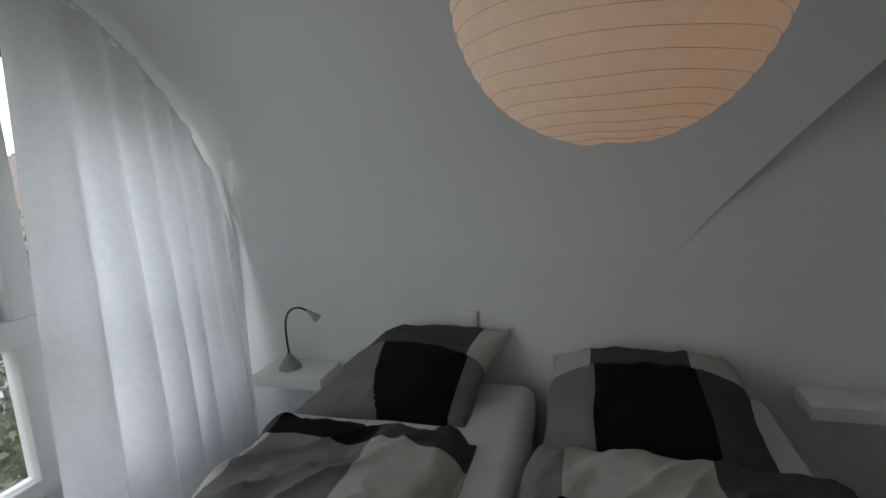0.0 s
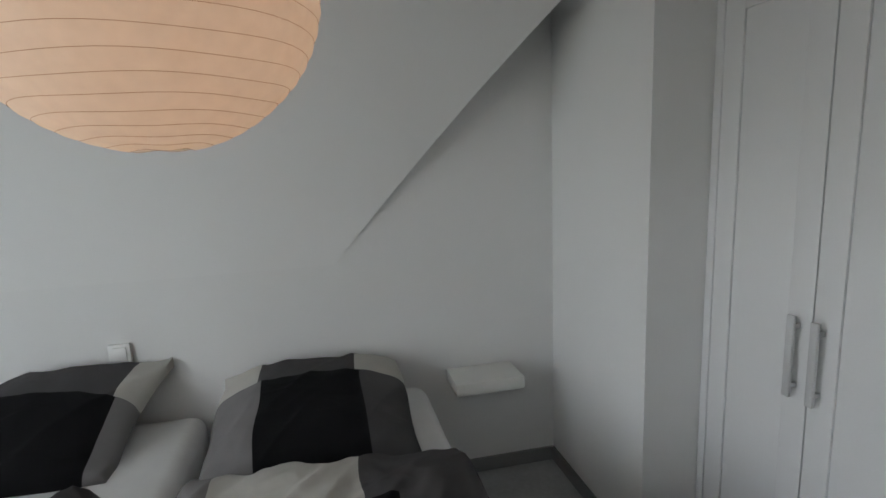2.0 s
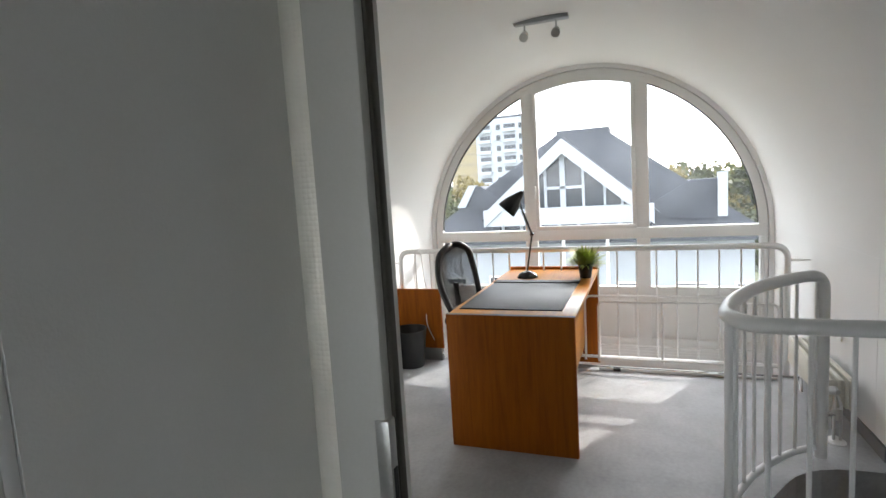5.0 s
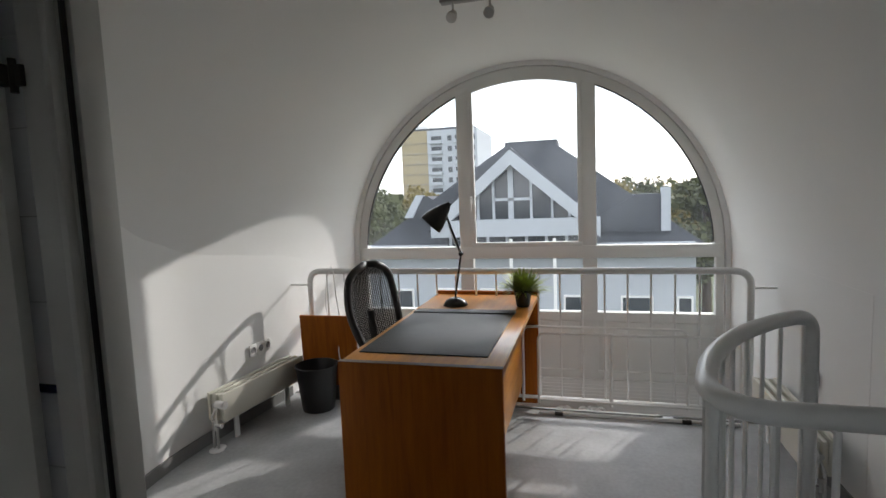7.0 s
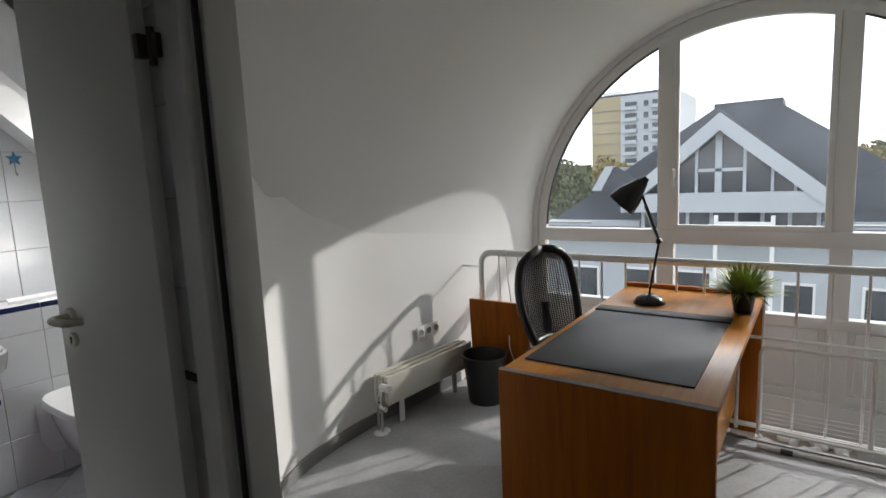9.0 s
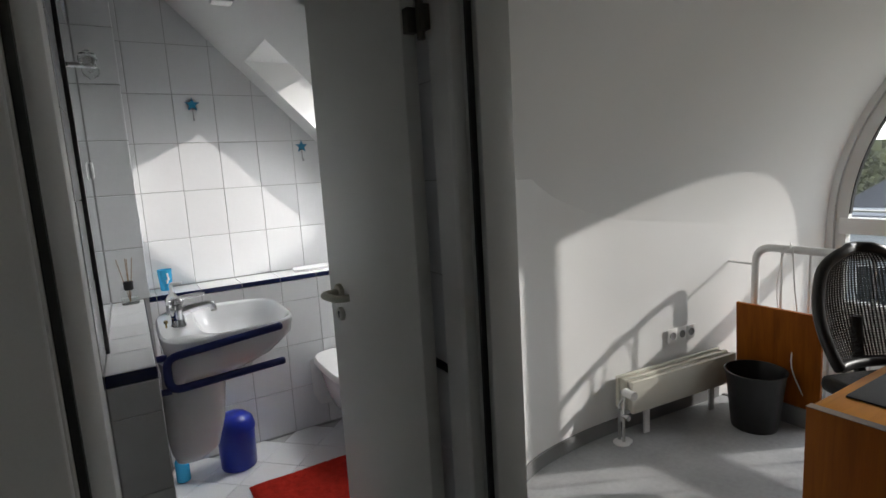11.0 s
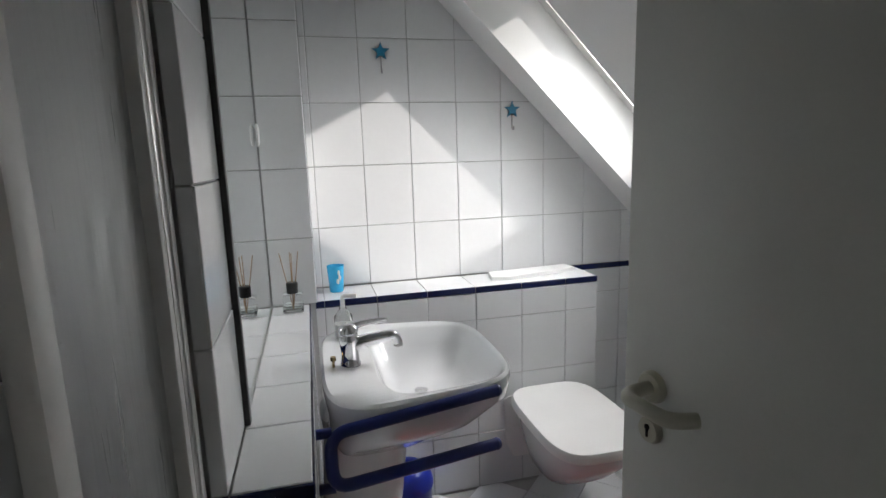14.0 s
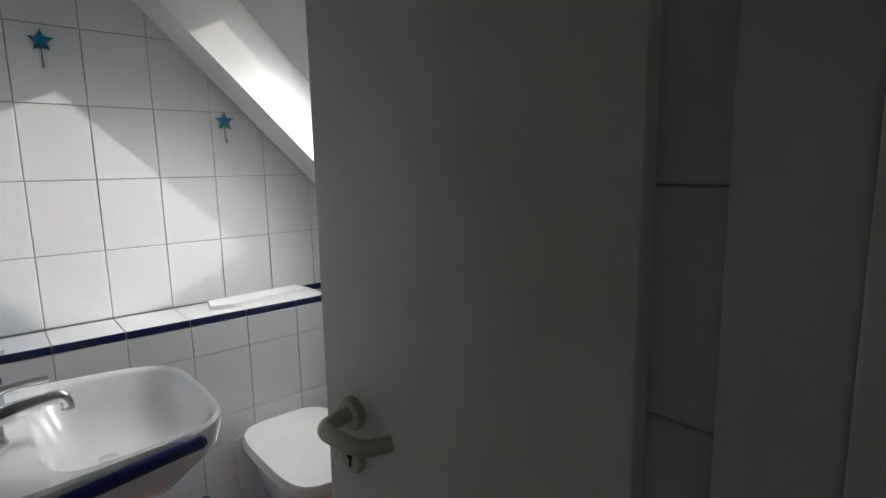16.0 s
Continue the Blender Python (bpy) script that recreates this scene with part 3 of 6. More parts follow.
# baseboards
bm = B()
box(bm, 1.24, BED_E, BED_N - 0.012, BED_N, 0.0, 0.07, 0.003)
box(bm, BED_W, -0.6, BED_N - 0.012, BED_N, 0.0, 0.07, 0.003)
box(bm, BED_E - 0.012, BED_E, 2.07, BED_N - 0.012, 0.0, 0.07, 0.003)
box(bm, 2.1, DOORW0, 1.228, 1.24, 0.0, 0.07, 0.003)
setting("baseboard", bm, SKIRT, "narrow grey baseboard of the bedroom")
inner = []
for i, p in enumerate(plan):
    d = (plan[min(i + 1, len(plan) - 1)] - plan[max(i - 1, 0)]).normalized()
    inner.append(p - Vector((-d.y, d.x, 0)) * 0.012)
cutp = [(p, q) for p, q in zip(plan, inner) if p.x < 5.86]
bm = shell(B(), [[(q.x, q.y, z) for z in (0.0, 0.035, 0.07)] for p, q in cutp], [[(p.x, p.y, z) for z in (0.0, 0.035, 0.07)] for p, q in cutp])
box(bm, KNEE, 5.86, OC - OA, OC - OA + 0.012, 0.0, 0.07)
box(bm, 4.66, KNEE, -1.4, OC - OA, 0.0, 0.07)
setting("baseboard", bm, SKIRT, "narrow grey baseboard of the office")


# ---- doors of the bedroom, landing and bathroom ----
dr = tagged(new("door_1"), "grey-white door frame of the bedroom with a structured glass sidelight", kind="structure")
ORG[dr.name] = Vector()
part("door_frame", box(B(), 2.418, 2.488, 1.018, 1.10, 0.0, 2.06, 0.006), JAMB, dr)
part("glazing_post", box(B(), 2.488, 2.60, 1.088, 1.108, 0.0, 2.06, 0.003), JAMB, dr)
part("door_frame", box(B(), 2.418, 2.488, 0.07, 0.16, 0.0, 2.06, 0.006), JAMB, dr)
part("door_frame", box(B(), 2.418, 2.488, 0.07, 1.238, 2.055, 2.13, 0.006), JAMB, dr)
part("seal", box(B(), 2.437, 2.458, 1.011, 1.0185, 0.0, 2.05, 0.002), SEALBROWN, dr, "dark brown rubber seal")
bm = box(B(), 2.4155, 2.436, 1.0125, 1.034, 0.915, 1.10, 0.002)
part("strike_plate", bm, STEEL, dr, "brushed steel strike plate")
bm = box(B(), 2.421, 2.430, 1.0105, 1.0135, 0.98, 1.03)
part("latch_hole", bm, GASKET, dr)
g = part("sidelight", box(B(), 2.568, 2.576, 1.106, 1.2395, 0.0, 2.06), RIBGLASS, dr, "structured glass strip", smooth=False)

dr = tagged(new("door_2"), "cream-white bathroom door standing open with its frame", kind="structure")
ORG[dr.name] = Vector()
part("door_frame", box(B(), 3.634, 3.723, 1.985, 2.005, 0.0, 2.12, 0.004), JAMB, dr)
# trim in a lighter white than the frame: bathroom light put into the colour
part("inner_trim", box(B(), 2.79, 2.854, 2.031, 2.05, 0.0, 2.1, 0.004), FRAME, dr)
part("door_frame", box(B(), 2.68, 2.845, 1.855, 1.878, 0.0, 2.12, 0.004), JAMB, dr)
part("door_frame", box(B(), 2.68, 3.723, 1.856, 1.878, 2.05, 2.13, 0.004), JAMB, dr)
part("jamb", box(B(), 3.607, 3.66, 2.046, 2.148, 0.0, 2.06, 0.004), JAMB, dr)
part("jamb", box(B(), 3.634, 3.70, 2.006, 2.045, 0.0, 2.06, 0.003), JAMB, dr)
part("jamb", box(B(), 2.73, 2.848, 1.88, 2.03, 0.0, 2.06, 0.004), JAMB, dr)
part("jamb", box(B(), 2.82, 3.70, 1.88, 2.03, 2.05, 2.08, 0.004), JAMB, dr)
part("rebate", box(B(), 3.590, 3.632, 2.0225, 2.045, 0.0, 2.05, 0.003), JAMB, dr)
part("seal_bed", box(B(), 3.619, 3.633, 2.0085, 2.022, 0.0, 2.05), JAMB, dr)
# lit left rebate, its brightness painted in with the lighter white
part("rebate", box(B(), 2.849, 2.890, 1.906, 1.982, 0.0, 2.05, 0.003), FRAME, dr)
part("seal", box(B(), 3.618, 3.632, 2.0, 2.008, 0.0, 2.05), GASKET, dr, "black rubber seal")
part("seal", box(B(), 2.849, 2.8605, 1.887, 1.905, 0.0, 2.05), GASKET, dr, "black rubber seal")
HINGE, SWING = Vector((3.569, 2.205, 0)), math.atan2(3.569 - 3.491, 2.676 - 2.205)
LEAFM = Matrix.Translation(HINGE) @ Matrix.Rotation(SWING, 4, "Z")   # along +y from the hinge, room face at x = 0
LEAFW = 0.478


def leaf_part(name, bm, mat, parent, label=""):
    bm.transform(LEAFM)
    return part(name, bm, mat, parent, label)


leaf = leaf_part("door_leaf", box(B(), 0.0, 0.038, 0.0, LEAFW, 0.012, 2.04, 0.004), LEAF, dr)
leaf_part("leaf_rebate", box(B(), 0.0385, 0.05, 0.008, LEAFW + 0.012, 0.014, 2.038, 0.002), LEAF, leaf)


def rose(r, z):
    bm = lathe(B(), [(r, -0.002), (r, 0.006), (r * 0.85, 0.011)], 0, 0, 24)
    bmesh.ops.transform(bm, matrix=Matrix.Translation((0, LEAFW - 0.065, z)) @ Matrix.Rotation(radians(-90), 4, "Y"), verts=bm.verts)
    return bm


hy = LEAFW - 0.065
bm = tube(rose(0.026, 1.05), rounded([(-0.004, hy, 1.05), (-0.066, hy, 1.05), (-0.066, hy - 0.092, 1.05), (-0.03, hy - 0.108, 1.05)], 0.032), 0.0115, 12)
leaf_part("handle", bm, NYLON, leaf, "cream nylon lever handle")
leaf_part("key_rose", rose(0.022, 0.978), NYLON, leaf, "cream key rose")
bm = tube(B(), [(-0.010, hy, 0.984), (-0.0125, hy, 0.984)], 0.005, 10)
leaf_part("keyhole", box(bm, -0.0125, -0.010, hy - 0.002, hy + 0.002, 0.968, 0.984), GASKET, leaf)
for z in (0.25, 1.76):
    bm = tube(B(), [(3.596, 2.158, z - 0.045), (3.596, 2.158, z + 0.045)], 0.010, 12)
    box(bm, 3.592, 3.606, 2.128, 2.165, z - 0.028, z + 0.028, 0.001)
    box(bm, 3.566, 3.594, 2.166, 2.19, z - 0.028, z + 0.028, 0.001)
    part("hinge", bm, HINGEMETAL, dr, "dark steel hinge")

# ---- bedroom ----
# wardrobe with two framed doors
wd = thing("wardrobe", (2.36, 1.67, 0), "white built-in wardrobe with two framed doors and bar handles", "wardrobe")
part("carcass", box(B(), 2.105, 2.57, 1.285, 2.06, 0.0, 1.96), CUPB, wd)
bm = box(B(), 2.08, 2.115, 2.035, 2.068, 0.0, 2.0, 0.003)
box(bm, 2.08, 2.115, 1.242, 2.035, 1.955, 2.0, 0.003)
part("surround", bm, CUPB, wd)
for y0, y1, hy in ((1.664, 2.032, 1.70), (1.242, 1.660, 1.628)):
    d = part("door", box(B(), 2.09, 2.105, y0, y1, 0.03, 1.95, 0.002), CUPB, wd)
    bm = box(B(), 2.082, 2.091, y0, y0 + 0.075, 0.03, 1.95, 0.002)
    box(bm, 2.082, 2.091, y1 - 0.075, y1, 0.03, 1.95, 0.002)
    box(bm, 2.082, 2.091, y0 + 0.075, y1 - 0.075, 0.03, 0.105, 0.002)
    box(bm, 2.082, 2.091, y0 + 0.075, y1 - 0.075, 1.875, 1.95, 0.002)
    part("frame_moulding", bm, CUPB, d)
    part("handle", box(B(), 2.048, 2.058, hy - 0.011, hy + 0.011, 0.805, 1.035, 0.002), NICKEL, d, "flat satin nickel bar handle")
    for z in (0.83, 0.998):
        part("handle_post", box(B(), 2.056, 2.078, hy - 0.006, hy + 0.006, z, z + 0.012), NICKEL, d)


def wall_shelf(at, sx, sy, label):
    x, y, z = at
    t = thing("wall_shelf", at, label, "wall shelf", "bedside shelves")
    part("board", box(B(), x, x + sx, y, y + sy, z, z + 0.055, 0.003), SHELF, t)
    part("bracket", box(B(), x + 0.05, x + sx - 0.05, y + sy - 0.02, y + sy - 0.002, z - 0.012, z + 0.002), STEEL, t)


wall_shelf((1.34, 2.615, 0.482), 0.305, 0.188, "white floating bedside shelf with nothing on it")
wall_shelf((-1.0, 2.585, 0.482), 0.36, 0.218, "white floating bedside shelf holding a small lamp")


def bed(x0, x1, label):
    t = thing("bed", ((x0 + x1) / 2, 1.8, 0), label, "bed", "twin beds")
    part("base", box(B(), x0 + 0.02, x1 - 0.02, 0.82, 2.76, 0.1, 0.28, 0.015), SHEET, t)
    bm = box(B(), x0, x1, 0.8, 2.78, 0.27, 0.5, 0.06, 5)
    part("mattress", bm, SHEET, t, "white sheeted mattress")
    for x in (x0 + 0.08, x1 - 0.08):
        for y in (0.92, 2.66):
            part("leg", tube(B(), [(x, y, 0.0), (x, y, 0.11)], [0.022, 0.026], 12), BLACK, t)


bed(-0.50, 0.325, "single bed with white sheeted mattress pushed beside another")
bed(0.405, 1.235, "single bed with white sheeted mattress near the wardrobe")


def soft(name, x0, x1, y0, y1, top, under, cells, mats, label, category, group, n=90, m=90, warp=None):
    """A soft bag of cloth: top and under are heights by (u, v), cells picks the cloth."""
    ts, us = [], []
    for j in range(m + 1):
        v = j / m
        rt, ru = [], []
        for i in range(n + 1):
            u = i / n
            x, y = x0 + (x1 - x0) * u, y0 + (y1 - y0) * v
            if warp:
                x += warp(u, v)
            edge = 0.012 * noise.noise(Vector((x * 5, y * 5, 3.1)))
            zt, zu = top(u, v, x, y), under(u, v, x, y)
            rt.append((x + edge, y + edge, max(zt, zu + 0.006)))
            ru.append((x + edge, y + edge, zu))
        ts.append(rt)
        us.append(ru)
    bm = shell(B(), ts, us)
    for k, f in enumerate(bm.faces):
        j, i = divmod(k % (n * m), n)
        if k >= 2 * n * m:
            c = f.calc_center_median()
            i, j = int((c.x - x0) / (x1 - x0) * n), int((c.y - y0) / (y1 - y0) * m)
        f.material_index = cells((i + 0.5) / n, (j + 0.5) / m)
    ob = finish(name, bm, mats, None, True)
    return tagged(ob, label, category, group)


CLOTHS = [LIGHTCLOTH, GREYCLOTH, DARKCLOTH, BLACKCLOTH]


def bulge(u, v, p=3.0):
    return max(0.0, (1 - abs(2 * u - 1) ** p)) ** 0.5 * max(0.0, (1 - abs(2 * v - 1) ** p)) ** 0.5


def creases(x, y, a, s=7.0):
    q = noise.noise(Vector((x * s * 0.5, y * s, 0.3)))
    r = noise.noise(Vector((x * s * 2.3 + 4, y * s * 1.1, 1.7)))
    t = noise.noise(Vector((x * s * 1.1 - y * s * 0.8, y * s * 0.35 + 2, 5.2)))
    w = noise.noise(Vector((x * s * 0.9 + y * s * 2.6, y * s * 0.8 - x * s * 1.9, 8.4)))
    k = noise.noise(Vector((x * s * 3.6 - y * s * 1.2, x * s * 0.9 + y * s * 2.8, 2.6)))
    fine = 0.16 * (1 - min(abs(w) * 3, 1)) ** 2 + 0.06 * (1 - min(abs(k) * 3, 1)) ** 2
    return a * (abs(q) * 1.4 - 0.3 + 0.45 * r + 0.7 * (1 - min(abs(t) * 3, 1)) ** 2 + fine)


def pillow_one():
    def lift(v):
        return 0.505 + 0.19 * max(0.0, v - 0.2) ** 1.2 * 1.4
    return soft("pillow", -0.63, 0.10, 2.33, 2.78,
                lambda u, v, x, y: lift(v) + 0.13 * bulge(u, v, 2.2) + 0.03 * u ** 10 * v ** 4 + creases(x, y, 0.014, 6),
                lambda u, v, x, y: lift(v) - 0.004,
                lambda u, v: ((1 if u < 0.18 else 2 if u < 0.90 else 0) if v > 0.62 else (1 if u < 0.30 + 0.2 * (1 - v / 0.62) else 3 if u < 0.91 else 1)),
                CLOTHS, "patchwork pillow in black, grey and greige leaning on the wall", "pillow", "bed pillows",
                warp=lambda u, v: 0.3 * v ** 1.3 * (1 - u) ** 1.5 + 0.12 * u ** 3 * v ** 2.5)


def pillow_two():
    def lift(v):
        return 0.505 + 0.11 * max(0.0, v - 0.3) ** 1.2 * 1.5
    return soft("pillow", 0.40, 1.115, 2.14, 2.78,
                lambda u, v, x, y: lift(v) + 0.15 * bulge(u, v, 2.4) + creases(x, y, 0.013, 6),
                lambda u, v, x, y: lift(v) - 0.004,
                lambda u, v: ((0 if u < 0.22 else 2 if u < 0.73 else 0) if v > 0.66 else (1 if u < 0.24 else 3 if u < 0.76 else 2)),
                CLOTHS, "patchwork pillow with a wide black panel lying on the bed", "pillow", "bed pillows")


pillow_one()
pillow_two()


def duvet_top(side0, side1, a):
    def f(u, v, x, y):
        drop = 0.10 * max(0.0, (side0 - u) / max(side0, 1e-6)) ** 2 + 0.10 * max(0.0, (u - side1) / (1 - side1)) ** 2
        head = 0.05 * max(0.0, 1 - (1 - v) / 0.06) ** 2
        return 0.575 + 0.03 * bulge(u, v, 4) - drop - head + creases(x, y, a, 5) + 0.014 * math.sin(9 * y + 3 * x)
    return f


soft("duvet", -0.62, 0.17, 0.78, 2.2, duvet_top(0.12, 0.85, 0.03), lambda u, v, x, y: 0.503,
     lambda u, v: ((2 if u < 0.1 else 3 if u < 0.6 else 2) if v > 0.88 else (0 if u < 0.12 else 1 if u < 0.6 else 0) if v > 0.42 else (1 if u < 0.3 else 3)),
     CLOTHS, "rumpled patchwork duvet in grey, black and greige on the bed", "duvet", "duvets", 110, 150)
soft("duvet", 0.35, 1.26, 0.78, 2.13, duvet_top(0.08, 0.93, 0.026), lambda u, v, x, y: 0.503,
     lambda u, v: ((1 if u < 0.15 else 0 if u < 0.6 else 2) if v > 0.78 else (3 if u < 0.7 else 2) if v > 0.36 else (1 if u < 0.5 else 0)),
     CLOTHS, "rumpled patchwork duvet with greige centre panel on the bed", "duvet", "duvets", 110, 150)

# small lamp on the shelf
lp = thing("table_lamp", (-0.86, 2.70, 0.537), "small grey gooseneck lamp standing on the shelf", "lamp")
part("base", lathe(B(), [(0.055, 0.537), (0.056, 0.545), (0.045, 0.56), (0.014, 0.60), (0.009, 0.615)], -0.86, 2.70, 24), GREYMETAL, lp)
neck = [(-0.86, 2.70, 0.61), (-0.865, 2.70, 0.70), (-0.862, 2.70, 0.77), (-0.84, 2.695, 0.82), (-0.80, 2.69, 0.845), (-0.755, 2.685, 0.848), (-0.715, 2.68, 0.83)]
part("gooseneck", tube(B(), rounded(neck, 0.05, 4), 0.0055, 8), BLACK, lp)
bm = tube(B(), [(-0.725, 2.682, 0.836), (-0.70, 2.678, 0.822), (-0.675, 2.674, 0.806), (-0.668, 2.673, 0.80)], [0.007, 0.012, 0.021, 0.019], 14)
part("lamp_head", bm, GREYMETAL, lp)


def switch_plate(x, z, label):
    t = thing("light_switch", (x, BED_N, z), label, "switch")
    part("plate", box(B(), x, x + 0.08, BED_N - 0.02, BED_N - 0.0005, z, z + 0.08, 0.004), PLASTIC_W, t)
    part("rocker", box(B(), x + 0.014, x + 0.066, BED_N - 0.026, BED_N - 0.019, z + 0.012, z + 0.068, 0.002), PLASTIC_W, t)


switch_plate(-0.012, 0.738, "white square light switch on the wall above the bed")


def socket(at, along, out, count, label):
    """Round-dished sockets in one frame, along a wall."""
    at, along, out = Vector(at), Vector(along).normalized(), Vector(out).normalized()
    m = Matrix.Identity(4)
    for i, v in enumerate((along, Vector((0, 0, 1)), out)):
        m.col[i][:3] = v
    m.translation = at
    t = thing("socket", at, label, "socket")
    for k in range(count):
        bm = box(B(), k * 0.071, k * 0.071 + 0.069, 0, 0.078, 0.0, 0.008, 0.003)
        bm.transform(m)
        pl = part("plate", bm, PLASTIC_W, t)
        bm = lathe(B(), [(0.021, 0.007), (0.021, 0.011), (0.018, 0.0085), (0.017, 0.0082)], k * 0.071 + 0.0345, 0.039, 20)
        bm.transform(m)
        part("dish", bm, GREYMETAL, pl)


socket((-1.05, BED_N - 0.001, 0.40), (1, 0, 0), (0, -1, 0), 2, "white double socket low on the bedroom wall")
cb = B()
tube(cb, rounded([(-0.98, 2.79, 0.42), (-0.96, 2.77, 0.36), (-0.93, 2.78, 0.2), (-1.0, 2.77, 0.1), (-1.02, 2.74, 0.01)], 0.06), 0.003, 6)
tagged(finish("lamp_cable", cb, PLASTIC_W, None, True), "thin white cable hanging from the wall socket", "cable")

# paper lantern
LX, LY, LZ, LR = 0.605, 1.53, 1.782, 0.275
ln = thing("paper_lantern", (LX, LY, LZ), "large round white rice paper pendant lantern, switched on", "pendant lamp")
prof = []
for k in range(0, 97):
    t = -math.pi / 2 + 0.19 + (math.pi - 0.38) * k / 96
    seg = (k % 4) / 4
    r = LR * math.cos(t) - 0.003 * (1 - math.sin(math.pi * seg))
    prof.append((r, LZ + 0.965 * LR * math.sin(t)))
bm = B()
rings = [[bm.verts.new((LX + r * math.cos(a), LY + r * math.sin(a), z + 0.0015 * math.sin(5 * a + z * 40))) for a in [2 * math.pi * j / 64 for j in range(64)]] for r, z in prof]
for q, w in zip(rings, rings[1:]):
    for j in range(64):
        bm.faces.new((q[j], q[(j + 1) % 64], w[(j + 1) % 64], w[j]))
part("shade", bm, PAPER, ln)
for k in range(0, 97, 4):
    r, z = prof[k]
    ring = [(LX + (r + 0.0008) * math.cos(a), LY + (r + 0.0008) * math.sin(a), z + 0.0015 * math.sin(5 * a + z * 40)) for a in [2 * math.pi * j / 48 for j in range(48)]]
    part("hoop", tube(B(), ring, 0.00042, 5, closed=True), WIRE, ln, "thin wire hoop")
part("cord", tube(B(), [(LX, LY, LZ + 0.1), (LX, LY, 2.392)], 0.003, 6), PLASTIC_W, ln)
part("bulb_holder", lathe(B(), [(0.012, LZ + 0.12), (0.018, LZ + 0.08), (0.018, LZ + 0.05)], LX, LY, 14), PLASTIC_W, ln)
bulb = bpy.data.lights.new("bulb", "POINT")
bulb.energy, bulb.color, bulb.shadow_soft_size = 0.6, (1.0, 0.52, 0.29), 0.05
lamp_ob = new("bulb", bulb)
lamp_ob.location = (LX, LY, LZ + 0.04)

# curtain and its bent rail
CX, CYC, CR, CZ = -1.17, 1.46, 1.335, 0.94
arc = [(CX, CYC + CR * math.cos(t), CZ + CR * math.sin(t)) for t in [-0.06 + (math.pi * 0.5) * k / 40 for k in range(41)]]
rl = thing("curtain_rail", (CX, CYC, CZ), "white bent curtain rail following the window arch", "curtain rail")
part("rail", tube(B(), arc, 0.013, 8), WHITEMETAL, rl)
for k in range(1, 40):
    x, y, z = arc[k]
    part("glider", tube(B(), [(x + 0.012, y - 0.004, z - 0.004), (x + 0.012, y - 0.016, z - 0.024)], 0.004, 6), PLASTIC_W, rl)
rows_in = []
NY = 220
for i in range(NY + 1):
    s = i / NY
    y = 1.83 + 0.945 * s
    zt = CZ + math.sqrt(max(CR * CR - (min(y, CYC + CR - 0.005) - CYC) ** 2, 0.0)) - 0.035
    zt = max(zt, 0.72)
    a = []
    for j in range(31):
        v = j / 30
        low = 0.06 + 0.05 * noise.noise(Vector((y * 3, 0, 7)))
        z = zt + (low - zt) * v
        fold = 0.026 + 0.06 * v
        ph = 40 * y + 2.3 * math.sin(5.1 * y) + 1.2 * v * math.sin(8 * y) + 0.9 * noise.noise(Vector((y * 4, v * 1.5, 2)))
        x = CX + 0.035 + fold * math.sin(ph) * (0.6 + 0.4 * math.sin(3.1 * y + 1)) + 0.05 * v
        yy = y + 0.02 * math.cos(ph) * v + (-0.12 * v * (1 - s)) - 0.1 * v * max(0.0, s - 0.85) / 0.15
        a.append((x, yy, z))
    rows_in.append(a)
bm = B()
g = [[bm.verts.new(p) for p in r] for r in rows_in]
for p, q in zip(g, g[1:]):
    for j in range(30):
        bm.faces.new((p[j], p[j + 1], q[j + 1], q[j]))
tagged(finish("curtain", bm, SHEER, None, True), "white sheer curtain half drawn across the arched window", "curtain")

# ---- office ----
# desk with full side panels
dk = thing("desk", (5.19, 1.34, 0), "cherry-veneered writing desk with closed end panels", "desk")
DX0, DX1, DY0, DY1, DZ = 4.42, 5.965, 1.005, 1.685, 0.735
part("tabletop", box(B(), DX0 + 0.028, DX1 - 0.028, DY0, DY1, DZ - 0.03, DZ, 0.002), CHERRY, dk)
# end panels use the darker veneer, their shade put into the colour
part("end_panel", box(B(), DX0, DX0 + 0.028, DY0, DY1, 0.0, DZ + 0.004, 0.002), CHERRY_DARKER, dk)
part("end_panel", box(B(), DX1 - 0.028, DX1, DY0, DY1, 0.0, DZ + 0.022, 0.002), CHERRY_DARKER, dk)
part("edge_band", box(B(), DX0 - 0.001, DX0 + 0.0285, DY0 - 0.001, DY1 + 0.001, DZ + 0.0042, DZ + 0.0058), EDGEBAND, dk, "pale worn edge band")
part("modesty_panel", box(B(), DX0 + 0.028, DX1 - 0.028, DY0 + 0.10, DY0 + 0.12, 0.17, DZ - 0.03), CHERRY, dk)
mt = thing("desk_mat", (4.95, 1.35, DZ), "black leather desk mat with a raised far strip", "desk mat")
part("pad", box(B(), 4.565, 5.33, 1.085, 1.655, DZ, DZ + 0.006, 0.0025), LEATHER, mt)
part("pad_strip", box(B(), 5.335, 5.42, 1.08, 1.66, DZ, DZ + 0.012, 0.003), LEATHER, mt)
